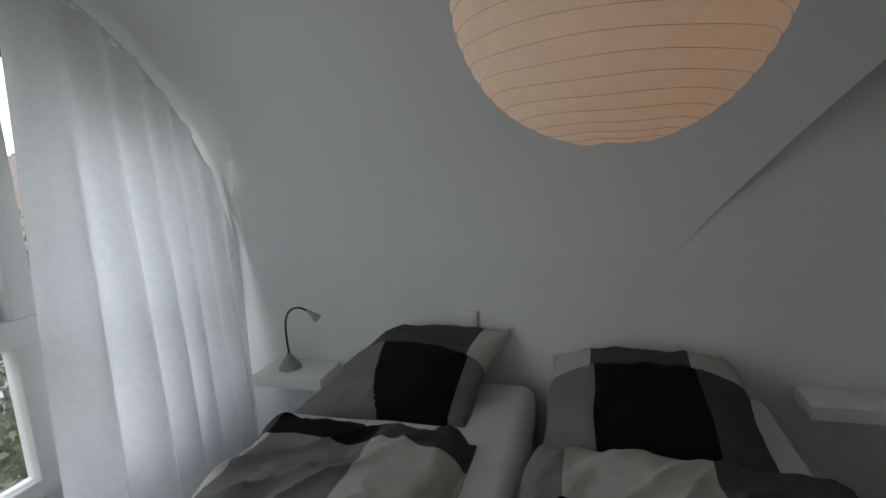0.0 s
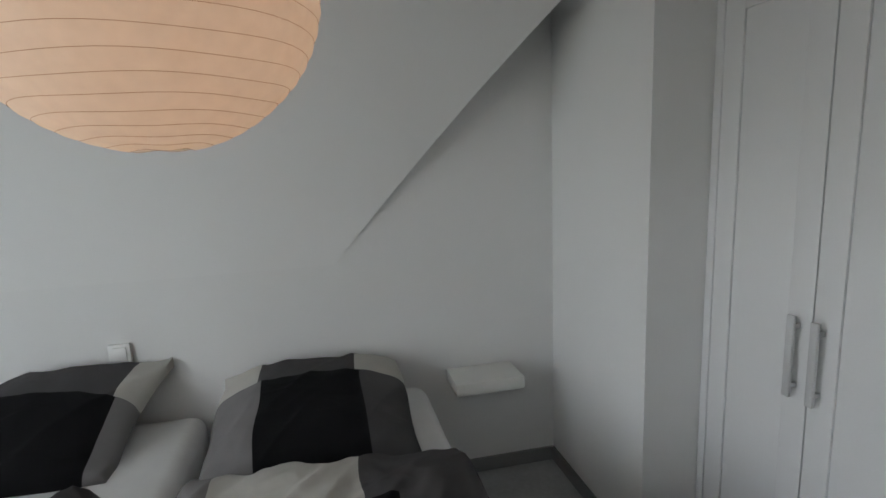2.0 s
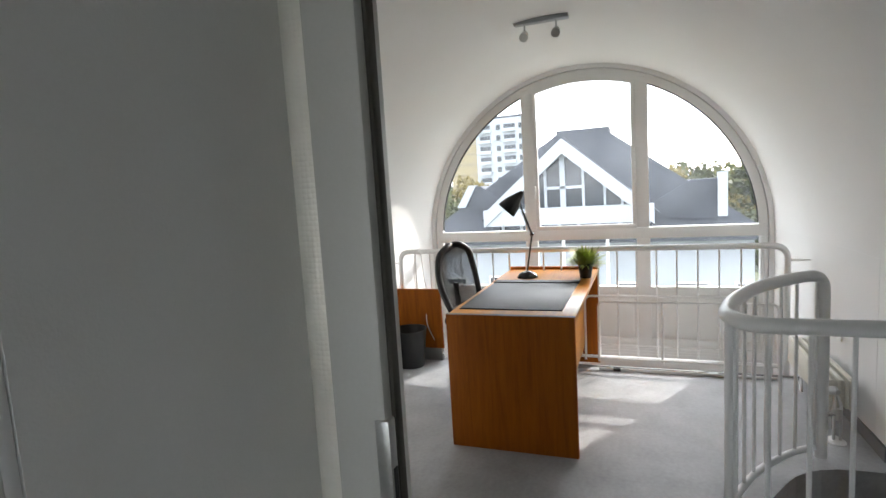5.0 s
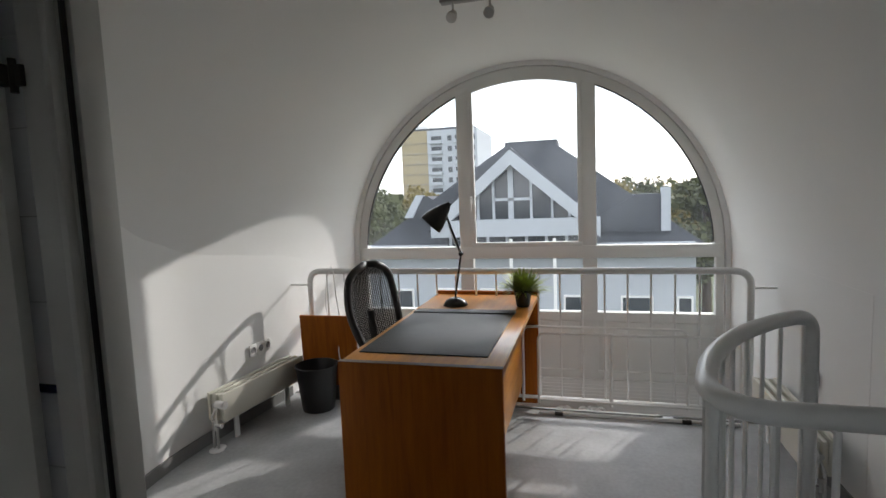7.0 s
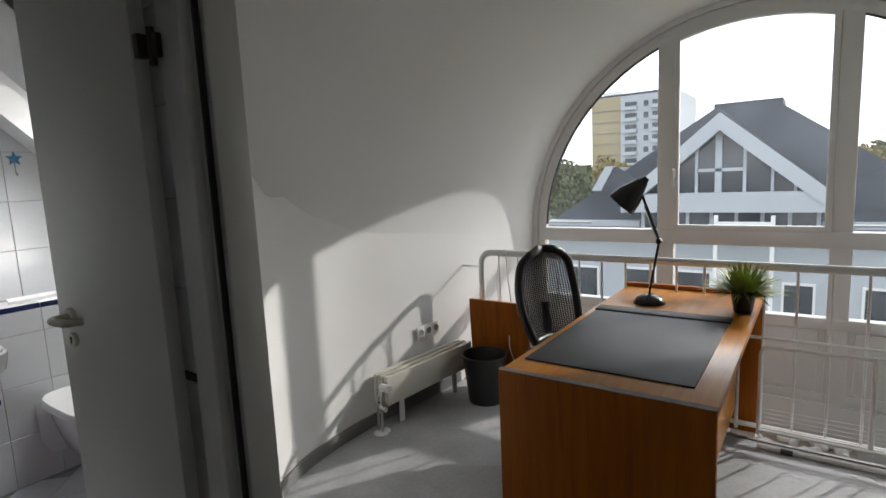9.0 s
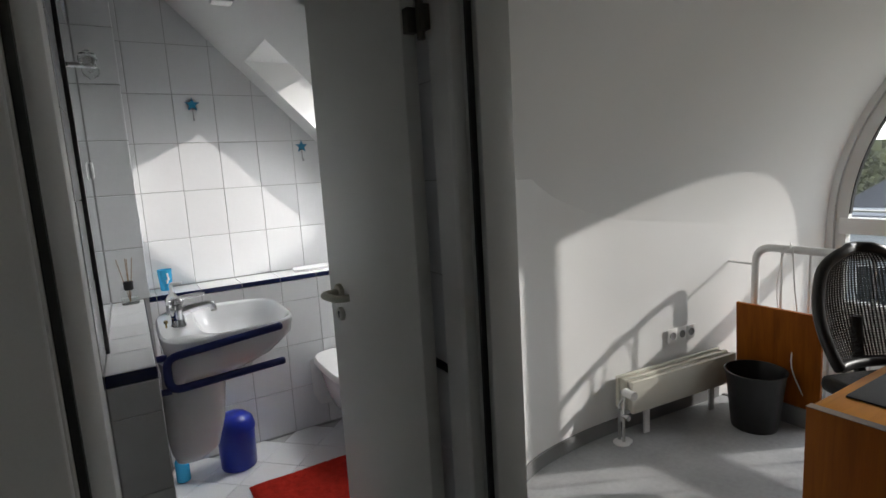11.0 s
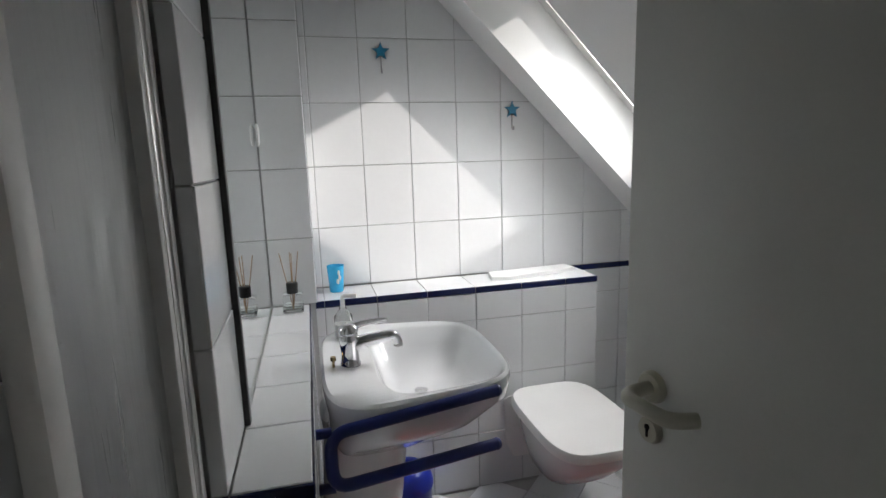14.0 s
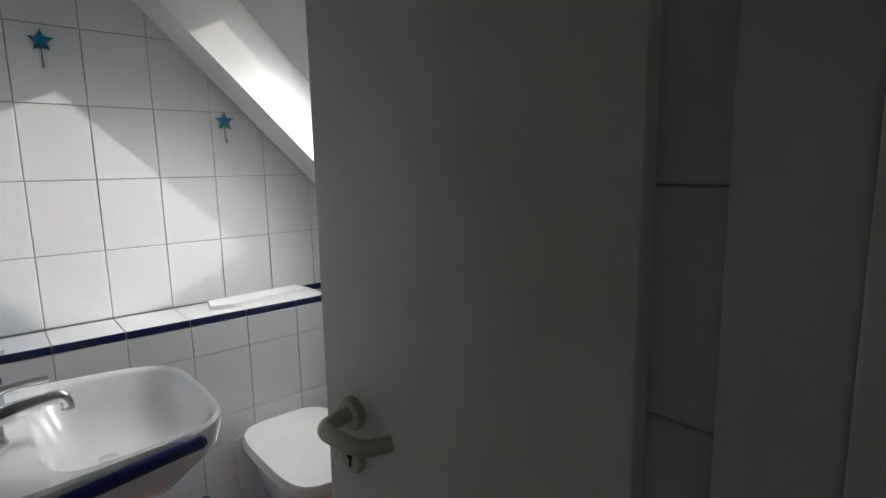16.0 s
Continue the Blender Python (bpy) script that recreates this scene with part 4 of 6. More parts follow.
# clamp-arm lamp
dl = thing("desk_lamp", (5.58, 1.47, DZ), "black jointed desk lamp with a bell shade", "lamp")
bm = lathe(B(), [(0.075, DZ), (0.075, DZ + 0.008), (0.06, DZ + 0.03), (0.03, DZ + 0.045), (0.012, DZ + 0.05)], 5.58, 1.47, 28)
part("base", bm, LAMPBLACK, dl)
E0, E1, E2 = Vector((5.58, 1.47, DZ + 0.05)), Vector((5.58, 1.425, 1.05)), Vector((5.56, 1.51, 1.30))
for k in (-0.009, 0.009):
    part("lower_arm", tube(B(), [E0 + Vector((k, 0, 0)), E1 + Vector((k, 0, 0))], 0.0042, 8), LAMPBLACK, dl)
    part("upper_arm", tube(B(), [E1 + Vector((k, 0, 0)), E2 + Vector((k, 0, 0))], 0.0042, 8), LAMPBLACK, dl)
for p in (E1, E2):
    part("joint", tube(B(), [p - Vector((0.016, 0, 0)), p + Vector((0.016, 0, 0))], 0.013, 12), LAMPBLACK, dl)
part("spring", tube(B(), [E1 + Vector((0, 0.02, 0.03)), E1 + Vector((0, 0.07, 0.17))], 0.005, 8), STEEL, dl)
ax = Vector((-0.15, 0.66, -0.72)).normalized()
h0 = E2 + Vector((0, 0.0, 0.025))
pts = [h0 - ax * 0.02, h0 + ax * 0.02, h0 + ax * 0.045, h0 + ax * 0.075, h0 + ax * 0.112, h0 + ax * 0.13]
bm = tube(B(), pts, [0.026, 0.042, 0.054, 0.064, 0.071, 0.073], 28, caps=False)
sh = part("shade", bm, LAMPBLACK, dl)
part("bulb_socket", tube(B(), [h0 + ax * 0.0, h0 + ax * 0.07], [0.02, 0.022], 14), PLASTIC_W, sh)
part("cap", tube(B(), [h0 - ax * 0.045, h0 - ax * 0.02], [0.014, 0.022], 14), LAMPBLACK, sh)
# plant
PX, PY = 5.58, 1.06
pp = thing("potted_plant", (PX, PY, DZ), "bushy green grass plant in a small black pot", "plant")
part("pot", lathe(B(), [(0.036, DZ), (0.04, DZ + 0.01), (0.052, DZ + 0.095), (0.055, DZ + 0.1), (0.048, DZ + 0.098), (0.046, DZ + 0.085)], PX, PY, 24), BLACK, pp)
part("soil", lathe(B(), [(0.046, DZ + 0.08), (0.045, DZ + 0.086)], PX, PY, 20), SOIL, pp)
rng = random.Random(5)
bm = B()
for k in range(460):
    a, tilt = rng.uniform(0, 6.283), rng.uniform(0.2, 1.5)
    L = rng.uniform(0.08, 0.175) * (0.8 + 0.35 * math.sin(tilt))
    bx, by = PX + rng.uniform(0, 0.04) * math.cos(a), PY + rng.uniform(0, 0.04) * math.sin(a)
    d = Vector((math.cos(a) * math.sin(tilt), math.sin(a) * math.sin(tilt), math.cos(tilt)))
    side = d.cross(Vector((0, 0, 1))).normalized() * rng.uniform(0.004, 0.0075)
    p0 = Vector((bx, by, DZ + 0.085))
    p1 = p0 + d * L * 0.6
    p2 = p0 + d * L + Vector((0, 0, -L * 0.1 * tilt))
    v = [bm.verts.new(p0 - side * 0.6), bm.verts.new(p0 + side * 0.6), bm.verts.new(p1 + side), bm.verts.new(p1 - side), bm.verts.new(p2)]
    bm.faces.new((v[0], v[1], v[2], v[3]))
    bm.faces.new((v[3], v[2], v[4]))
tagged(part("leaves", bm, LEAFGREEN, pp, "many narrow bright green leaves"), kind="stuff")


# swivel chair
def office_chair(cx, cy, turn):
    t = thing("office_chair", (cx, cy, 0), "black office swivel chair with a mesh back", "chair")
    m = Matrix.Translation((cx, cy, 0)) @ Matrix.Rotation(radians(turn), 4, "Z")

    def p(name, bm, mat, parent=t, label=""):
        bm.transform(m)
        return part(name, bm, mat, parent, label)
    # local: sitter faces -y
    p("seat", box(B(), -0.24, 0.24, -0.24, 0.22, 0.43, 0.50, 0.03, 4), BLACKMESH)
    n, k = 26, 24
    rim_pts, rows_a, rows_b = [], [], []
    for j in range(k + 1):
        v = j / k
        z = 0.52 + 0.47 * v
        half = 0.142 + 0.057 * math.sin(math.pi * min(v * 0.85 + 0.12, 1.0))
        if v > 0.8:
            half *= math.sqrt(max(1 - ((v - 0.8) / 0.215) ** 2, 0.02))
        yb = 0.24 + 0.05 * math.sin(2.4 * v) + 0.06 * v
        ra, rb = [], []
        for i in range(n + 1):
            u = -1 + 2 * i / n
            ra.append((half * u, yb - 0.05 * u * u * 0.8, z))
            rb.append((half * u, yb - 0.05 * u * u * 0.8 + 0.006, z))
        rows_a.append(ra)
        rows_b.append(rb)
    bm = B()
    for i in range(0, n, 1):
        tube(bm, [r[i] for r in rows_a], 0.0032, 4)
    for r in rows_a[::1]:
        tube(bm, r, 0.0032, 4)
    for r0, r1 in zip(rows_a, rows_a[1:]):
        mid = [tuple((Vector(a) + Vector(b)) / 2) for a, b in zip(r0, r1)]
        tube(bm, mid, 0.0032, 4)
    p("mesh_back", bm, BLACKMESH, t, "see-through black mesh")
    rim = [r[0] for r in rows_a] + rows_a[-1][1:-1] + [r[-1] for r in rows_a[::-1]] + rows_a[0][::-1][1:-1]
    p("back_frame", tube(B(), rim, 0.023, 10, closed=True), BLACK)
    p("back_post", tube(B(), rounded([(0, 0.05, 0.42), (0, 0.26, 0.42), (0, 0.29, 0.6), (0, 0.30, 0.7)], 0.06), 0.022, 10), BLACK)
    p("gas_column", tube(B(), [(0, 0, 0.1), (0, 0, 0.28), (0, 0, 0.281), (0, 0, 0.43)], [0.028, 0.028, 0.018, 0.018], 14), BLACK)
    for i in range(5):
        a = 2 * math.pi * i / 5 + 0.3
        d = Vector((math.cos(a), math.sin(a), 0))
        p("base_arm", tube(B(), [d * 0.02 + Vector((0, 0, 0.11)), d * 0.29 + Vector((0, 0, 0.075))], [0.024, 0.015], 10), BLACK)
        q = d * 0.29
        s = Vector((-d.y, d.x, 0))
        p("castor", tube(B(), [q - s * 0.02 + Vector((0, 0, 0.027)), q + s * 0.02 + Vector((0, 0, 0.027))], 0.027, 14), BLACK)
    return t


office_chair(5.42, 1.74, -24)

# paper bin, leaning board
bn = thing("waste_bin", (5.62, 2.465, 0), "black plastic waste paper bin beside the radiator", "bin")
part("body", lathe(B(), [(0.105, 0.0), (0.108, 0.008), (0.138, 0.29), (0.143, 0.298), (0.146, 0.305), (0.139, 0.306), (0.133, 0.29), (0.1, 0.012)], 5.62, 2.465, 32), BLACK, bn)
bd = prism(B(), [(5.79, 2.66, 0.10), (5.77, 2.66, 0.60), (5.77, 2.24, 0.60), (5.79, 2.24, 0.10)], (0.02, 0, 0.001))
tagged(finish("wooden_board", bd, CHERRY_DARKER), "reddish wooden board leaning against the railing", "board")
bm = tube(B(), [(5.79, 2.64, 0.0), (5.79, 2.64, 0.12)], 0.012, 8)
tagged(finish("board_block", box(bm, 5.775, 5.815, 2.25, 2.65, 0.0, 0.1), SKIRT), "dark block under the wooden board", "block")


def radiator(x0, x1, y, z0, z1, side, label, turn=0.0):
    """A low finned convector on legs, side: +1 where the wall lies at larger y."""
    t = thing("radiator", ((x0 + x1) / 2, y, 0), label, "radiator", "low radiators")
    dep = 0.1
    for k in range(3):
        yy = y + side * dep * k / 2
        part("panel", box(B(), x0, x1, min(yy, yy + side * 0.02), max(yy, yy + side * 0.02), z0, z1, 0.004), IVORY, t)
    for k in range(2):
        ya = y + side * (0.028 + 0.05 * k)
        fins = B()
        for i in range(int((x1 - x0) / 0.014)):
            xx = x0 + 0.01 + 0.014 * i
            box(fins, xx, xx + 0.003, min(ya, ya + side * 0.017), max(ya, ya + side * 0.017), z0 + 0.008, z1 - 0.006)
        tagged(part("convector_fin", fins, IVORY, t), kind="stuff")
    for x in (x0 + 0.12, x1 - 0.16):
        part("leg", box(B(), x, x + 0.035, y + side * 0.045 - 0.006, y + side * 0.045 + 0.006, 0.0, z0 + 0.01), WHITEMETAL, t)
    vx = x0 - 0.035
    part("valve_head", tube(B(), [(vx, y + side * 0.02, z1 - 0.045), (vx, y - side * 0.045, z1 - 0.045)], [0.02, 0.023], 16), PLASTIC_W, t, "white thermostat head")
    part("valve", tube(B(), [(x0 + 0.01, y + side * 0.03, z1 - 0.05), (vx - 0.01, y + side * 0.03, z1 - 0.05)], 0.013, 10), STEEL, t)
    for k in (0.0, 0.03):
        part("pipe", tube(B(), [(vx - 0.012, y + side * (0.015 + k), 0.0), (vx - 0.012, y + side * (0.015 + k), z0 + 0.05), (vx + 0.02, y + side * (0.03), z1 - 0.06)], 0.0075, 8), STEEL, t, "bare steel pipe")
    part("pipe_rose", lathe(B(), [(0.042, 0.0), (0.042, 0.006), (0.03, 0.014)], vx - 0.012, y + side * 0.03, 18), PLASTIC_W, t)
    part("pipe_rose", lathe(B(), [(0.03, 0.0), (0.03, 0.006), (0.02, 0.014)], vx + 0.02, y + side * 0.03, 18), PLASTIC_W, t)
    part("valve_body", tube(B(), [(vx - 0.012, y + side * 0.03, z0 - 0.03), (vx - 0.012, y + side * 0.03, z0 + 0.03)], [0.014, 0.017], 12), STEEL, t)
    part("lock_shield", tube(B(), [(vx - 0.012, y + side * 0.03, z0), (vx - 0.012, y - side * 0.02, z0)], [0.011, 0.014], 12), CHROME, t)
    t.rotation_euler.z = turn


radiator(4.99, 5.76, 2.682, 0.15, 0.315, 1, "low ivory finned radiator on legs with thermostat valve", -0.092)
radiator(4.95, 5.75, -0.20, 0.15, 0.315, -1, "low ivory finned radiator on legs beside the stairs")
socket((5.39, 2.815, 0.405), (1, -0.0925, 0), (-0.0925, -1, 0), 3, "white triple wall socket above the radiator")
socket((5.30, -0.362, 0.42), (1, 0, 0), (0, 1, 0), 2, "white double wall socket above the radiator")


# gallery railing in front of the window
RX, RZ = 5.88, 0.90
gr = thing("gallery_railing", (RX, 1.2, 0), "white tubular steel gallery railing with thin upright bars", "railing")
part("top_rail", tube(B(), rounded([(RX, 2.62, 0.02), (RX, 2.62, RZ), (RX, -0.22, RZ), (RX, -0.22, -0.02)], 0.09, 6), 0.021, 12), WHITEMETAL, gr)
part("bottom_rail", tube(B(), [(RX, 2.62, 0.07), (RX, -0.22, 0.07)], 0.012, 8), WHITEMETAL, gr)
part("wall_bracket", tube(B(), [(RX, 2.63, 0.80), (RX, 2.775, 0.80)], 0.006, 6), WHITEMETAL, gr)
part("wall_bracket", tube(B(), [(RX, -0.22, 0.80), (RX, -0.353, 0.80)], 0.006, 6), WHITEMETAL, gr)
for k in range(1, 21):
    y = 2.62 - 2.84 * k / 21
    part("bar", tube(B(), [(RX, y, 0.07), (RX, y, RZ - 0.01)], 0.0065, 8), WHITEMETAL, gr)
for y in (0.2, 1.2, 2.2):
    part("foot_plate", box(B(), RX - 0.06, RX - 0.01, y, y + 0.06, 0.0, 0.006, 0.001), STEEL, gr)
part("edge_strip", box(B(), 5.845, 5.87, -0.355, 2.778, -0.1, 0.006, 0.002), SKIRT, gr)

# folded clothes airer leaning on the railing
ar = thing("clothes_airer", (5.82, 0.2, 0), "folded white wire clothes airer standing before the railing", "clothes airer")
for dx, y0, y1, z1 in ((0.0, -0.16, 1.0, 0.51), (0.03, 0.12, 1.1, 0.545)):
    part("frame", tube(B(), rounded([(5.80 + dx, y0, 0.06), (5.825 + dx, y0, z1), (5.825 + dx, y1, z1), (5.80 + dx, y1, 0.06)], 0.05, 5), 0.009, 8), WHITEMETAL, ar)
    part("cross_tube", tube(B(), [(5.80 + dx, y0, 0.085), (5.80 + dx, y1, 0.085)], 0.008, 8), WHITEMETAL, ar)
part("upright", tube(B(), [(5.81, 0.56, 0.06), (5.825, 0.56, 0.52)], 0.011, 8), WHITEMETAL, ar)
for k in range(4):
    part("wire", tube(B(), [(5.835, -0.14, 0.12 + 0.022 * k), (5.835, 0.98, 0.12 + 0.022 * k)], 0.002, 5), WHITEMETAL, ar)
part("foot", tube(B(), [(5.78, -0.15, 0.012), (5.78, 1.0, 0.012)], 0.011, 8), WHITEMETAL, ar)
for y in (0.16, 0.9):
    part("end_cap", tube(B(), [(5.77, y, 0.012), (5.77, y - 0.05, 0.012)], 0.014, 8), BLACK, ar)

# white cable over the railing
cb = tube(B(), rounded([(5.85, 2.42, 0.92), (5.84, 2.40, 0.7), (5.82, 2.36, 0.5), (5.76, 2.38, 0.33), (5.80, 2.30, 0.12), (5.78, 2.2, 0.01)], 0.1), 0.0035, 6)
tagged(finish("hanging_cable", cb, PLASTIC_W, None, True), "thin white cable hanging over the gallery railing", "cable")
cb = tube(B(), rounded([(5.86, 2.46, 0.915), (5.85, 2.5, 0.7), (5.83, 2.44, 0.4), (5.8, 2.3, 0.2)], 0.1), 0.003, 6)
tube(cb, [(5.87 + 0.03 * math.cos(t), 2.44 + 0.01 * math.sin(2 * t), 0.905 + 0.03 * math.sin(t)) for t in [0.3 * k for k in range(21)]], 0.003, 6)
tagged(finish("hanging_cable", cb, PLASTIC_W, None, True), "thin white cable looped over the gallery railing", "cable")

# stair railing round the well
st = thing("stair_railing", (4.1, 0.0, 0), "white curved tubular railing around the stairwell", "railing")
way = rounded([(4.68, -0.10, 0.02), (4.68, -0.10, 0.91), (4.60, 0.03, 0.91), (4.38, 0.22, 0.91), (4.10, 0.36, 0.91), (3.84, 0.42, 0.91), (3.72, 0.36, 0.91), (3.715, 0.15, 0.91), (3.715, -1.40, 0.91)], 0.12, 7)
part("handrail", tube(B(), way, 0.027, 14), WHITEMETAL, st)
plan_pts = [p for p in way if p.z > 0.9]
low = [(p.x, p.y, 0.075) for p in plan_pts]
part("lower_rail", tube(B(), low, 0.016, 10), WHITEMETAL, st)
run, last = 0.0, plan_pts[0]
for p in plan_pts[1:]:
    seg = (p - last).length
    while run < seg:
        q = last + (p - last) * (run / seg)
        part("bar", tube(B(), [(q.x, q.y, 0.075), (q.x, q.y, 0.90)], 0.008, 8), WHITEMETAL, st)
        run += 0.115
    run -= seg
    last = p
for x, y in ((3.80, 0.41), (3.715, -0.55)):
    part("post", tube(B(), [(x, y, 0.0), (x, y, 0.90)], 0.017, 10), WHITEMETAL, st)
for k in range(7):
    a = radians(100 - 32 * k)
    cx, cy = 4.22, -0.55
    z = -0.19 - 0.19 * k
    tr = prism(B(), [(cx + 0.05 * math.cos(a), cy + 0.05 * math.sin(a), z), (cx + 0.62 * math.cos(a), cy + 0.62 * math.sin(a), z), (cx + 0.62 * math.cos(a - 0.6), cy + 0.62 * math.sin(a - 0.6), z), (cx + 0.05 * math.cos(a - 0.6), cy + 0.05 * math.sin(a - 0.6), z)], (0, 0, 0.04))
    tagged(finish("stair_tread", tr, CHERRY), "wooden winder tread of the spiral stairs", "stair tread", "stair treads")
tagged(finish("stair_column", tube(B(), [(4.22, -0.55, -2.6), (4.22, -0.55, -0.1)], 0.05, 16), WHITEMETAL, None, True), "white steel column of the spiral stairs", "stair column")

# ceiling spots
zt = 2.50
sp = thing("ceiling_spotlight", (5.49, 1.29, zt), "steel ceiling bar with two small spotlights, off", "ceiling lamp")
part("bar", box(B(), 5.46, 5.52, 1.11, 1.47, zt - 0.03, zt + 0.02, 0.004), GREYMETAL, sp)
for y in (1.19, 1.40):
    part("arm", tube(B(), [(5.49, y, zt - 0.03), (5.49, y, zt - 0.09)], 0.006, 8), STEEL, sp)
    part("spot_head", tube(B(), [(5.51, y, zt - 0.08), (5.47, y, zt - 0.105), (5.44, y, zt - 0.125)], [0.018, 0.028, 0.03], 14), STEEL, sp)

# planter on the ledge outside the gallery
pl = thing("planter_box", (6.6, 0.95, -0.45), "row of pale stones and dry plants below the window", "planter")
part("trough", box(B(), 6.5, 6.78, 0.55, 1.35, -0.6, -0.36, 0.01), PLANK, pl)
rng = random.Random(9)
for k in range(22):
    x, y, r = rng.uniform(6.54, 6.74), rng.uniform(0.6, 1.3), rng.uniform(0.025, 0.045)
    part("stone", lathe(B(), [(r * 0.5, -0.365), (r, -0.345), (r * 0.9, -0.325), (r * 0.4, -0.31)], x, y, 9), PLASTER, pl)
bm = box(B(), 6.45, WX - 0.02, -0.38, 2.88, -0.75, -0.6)
setting("ledge", bm, PLASTER, "white ledge below the office window")


# ---- bathroom ----
SKX0, SKX1, SKY0, SKY1 = 3.565, 4.42, 3.49, 3.955
bm = box(B(), 2.66, 4.85, BATH_N + 0.004, BATH_N + 0.12, -0.2, 2.9)
wall_bn = setting("wall_bath_north", bm, GROUT, "white portrait-format tiles on the bathroom back wall")
bm = box(B(), 2.765, 2.834, 2.772, BATH_N, -0.2, 2.9)
box(bm, 2.834, 2.969, 2.772, 3.906, -0.2, 0.882)
box(bm, 2.834, 2.994, 3.906, BATH_N, -0.2, 2.9)
wall_bm = setting("wall_bath_mirror", bm, GROUT, "white tiled wall, ledge and pier around the mirror")
bm = box(B(), 2.98, 4.164, 3.926, BATH_N, -0.2, 0.882)
wall_bb = setting("wall_bath_box", bm, GROUT, "white tiled boxed-in ledge behind basin and toilet")
bm = box(B(), 4.70, 4.82, 2.96, BATH_N + 0.1, -0.2, 1.1)
box(bm, 4.25, 4.82, 2.955, 3.03, -0.2, 2.3)
prism(bm, [(3.652, 2.462, -0.2), (4.25, 2.956, -0.2), (4.25, 3.03, -0.2), (3.652, 2.54, -0.2)], (0, 0, 2.5))
setting("wall_bath_east", bm, PLASTER, "white plastered knee wall of the bathroom")
bm = box(B(), 3.652, 3.70, 2.15, 2.46, -0.2, 2.4)
wall_br = setting("wall_bath_hinge", bm, GROUT, "white tiled wall behind the open door")
bm = box(B(), 2.0, 2.762, 2.80, 2.93, -0.2, 2.9)
wall_sh = setting("wall_shower", bm, GROUT, "white tiled shower wall")
bm = box(B(), 2.0, 2.03, 2.13, 2.80, -0.2, 2.9)
setting("wall_shower_side", bm, PLASTER, "white side wall of the shower")

TILE_MESH = {}


def tile_mesh(w, h, mat, deep=0.006):
    key = (round(w, 3), round(h, 3), mat.name)
    if key not in TILE_MESH:
        bm = B()
        e = 0.0018
        lo = [bm.verts.new((x, y, 0)) for x, y in ((0, 0), (w, 0), (w, h), (0, h))]
        mi = [bm.verts.new((x, y, deep - 0.0015)) for x, y in ((0, 0), (w, 0), (w, h), (0, h))]
        hi = [bm.verts.new((x, y, deep)) for x, y in ((e, e), (w - e, e), (w - e, h - e), (e, h - e))]
        bm.faces.new(hi)
        for a, b in ((lo, mi), (mi, hi)):
            for i in range(4):
                j = (i + 1) % 4
                bm.faces.new((a[i], a[j], b[j], b[i]))
        me = bpy.data.meshes.new("tile")
        bm.to_mesh(me)
        bm.free()
        me.materials.append(mat)
        TILE_MESH[key] = me
    return TILE_MESH[key]


def poly_tile(poly, mat, deep=0.006):
    bm = B()
    prism(bm, [(x, y, 0) for x, y in poly], (0, 0, deep))
    bmesh.ops.recalc_face_normals(bm, faces=bm.faces)
    me = bpy.data.meshes.new("tile")
    bm.to_mesh(me)
    bm.free()
    me.materials.append(mat)
    return me


def tiles(parent, at, u, v, us, vs, mat=TILE, gap=0.0026, cut=None, name="tile"):
    """Tiles between the joints us and vs of a face with the axes u, v; cut: a line (a, b, c) in face coordinates."""
    u, v = Vector(u), Vector(v)
    n = u.cross(v)
    m = Matrix.Identity(4)
    for i, w in enumerate((u, v, n)):
        m.col[i][:3] = w
    m.translation = at
    rng = random.Random(len(us) * 31 + len(vs))
    for a, b in zip(us, us[1:]):
        for c, d in zip(vs, vs[1:]):
            x0, x1, y0, y1 = a + gap / 2, b - gap / 2, c + gap / 2, d - gap / 2
            if x1 - x0 < 0.012 or y1 - y0 < 0.006:
                continue
            wob = Matrix.Translation((x0, y0, rng.uniform(-0.0004, 0.0004))) @ Matrix.Rotation(rng.uniform(-0.0035, 0.0035), 4, "X") @ Matrix.Rotation(rng.uniform(-0.0035, 0.0035), 4, "Y")
            if cut:
                poly = clip([(x0, y0), (x1, y0), (x1, y1), (x0, y1)], *cut)
                if len(poly) < 3:
                    continue
                if len(poly) != 4 or abs(poly[2][0] - x1) > 1e-6 or abs(poly[2][1] - y1) > 1e-6:
                    ob = new(name, poly_tile([(p - x0, q - y0) for p, q in poly], mat))
                    ob.parent, ob.matrix_basis = parent, m @ wob
                    continue
            ob = new(name, tile_mesh(x1 - x0, y1 - y0, mat))
            ob.parent, ob.matrix_basis = parent, m @ wob


def steps(a, b, first, size):
    out = [a]
    k = first
    while k > a + 0.02:
        k -= size
    while k < b - 0.02:
        if k > a + 0.02:
            out.append(k)
        k += size
    return out + [b]


ZR = steps(0.89, 2.75, 1.385, 0.2485)
LOWZ = [0.0, 0.25, 0.50, 0.75, 0.862]
tiles(wall_bn, (0, BATH_N + 0.004, 0), (1, 0, 0), (0, 0, 1), steps(3.0, 4.70, 3.225, 0.199), ZR, cut=(1, 1, 5.60))
tiles(wall_bn, (0, BATH_N + 0.004, 0), (1, 0, 0), (0, 0, 1), steps(4.17, 4.70, 3.225, 0.199), LOWZ)
tiles(wall_bn, (0, BATH_N + 0.003, 0), (1, 0, 0), (0, 0, 1), steps(4.17, 4.70, 3.225, 0.199), [0.863, 0.89], BLUETILE, name="trim_tile")
tiles(wall_bm, (0, 3.906, 0), (1, 0, 0), (0, 0, 1), [2.84, 3.0], ZR)
tiles(wall_bm, (2.994, 0, 0), (0, 1, 0), (0, 0, 1), [3.9, 4.147], ZR)
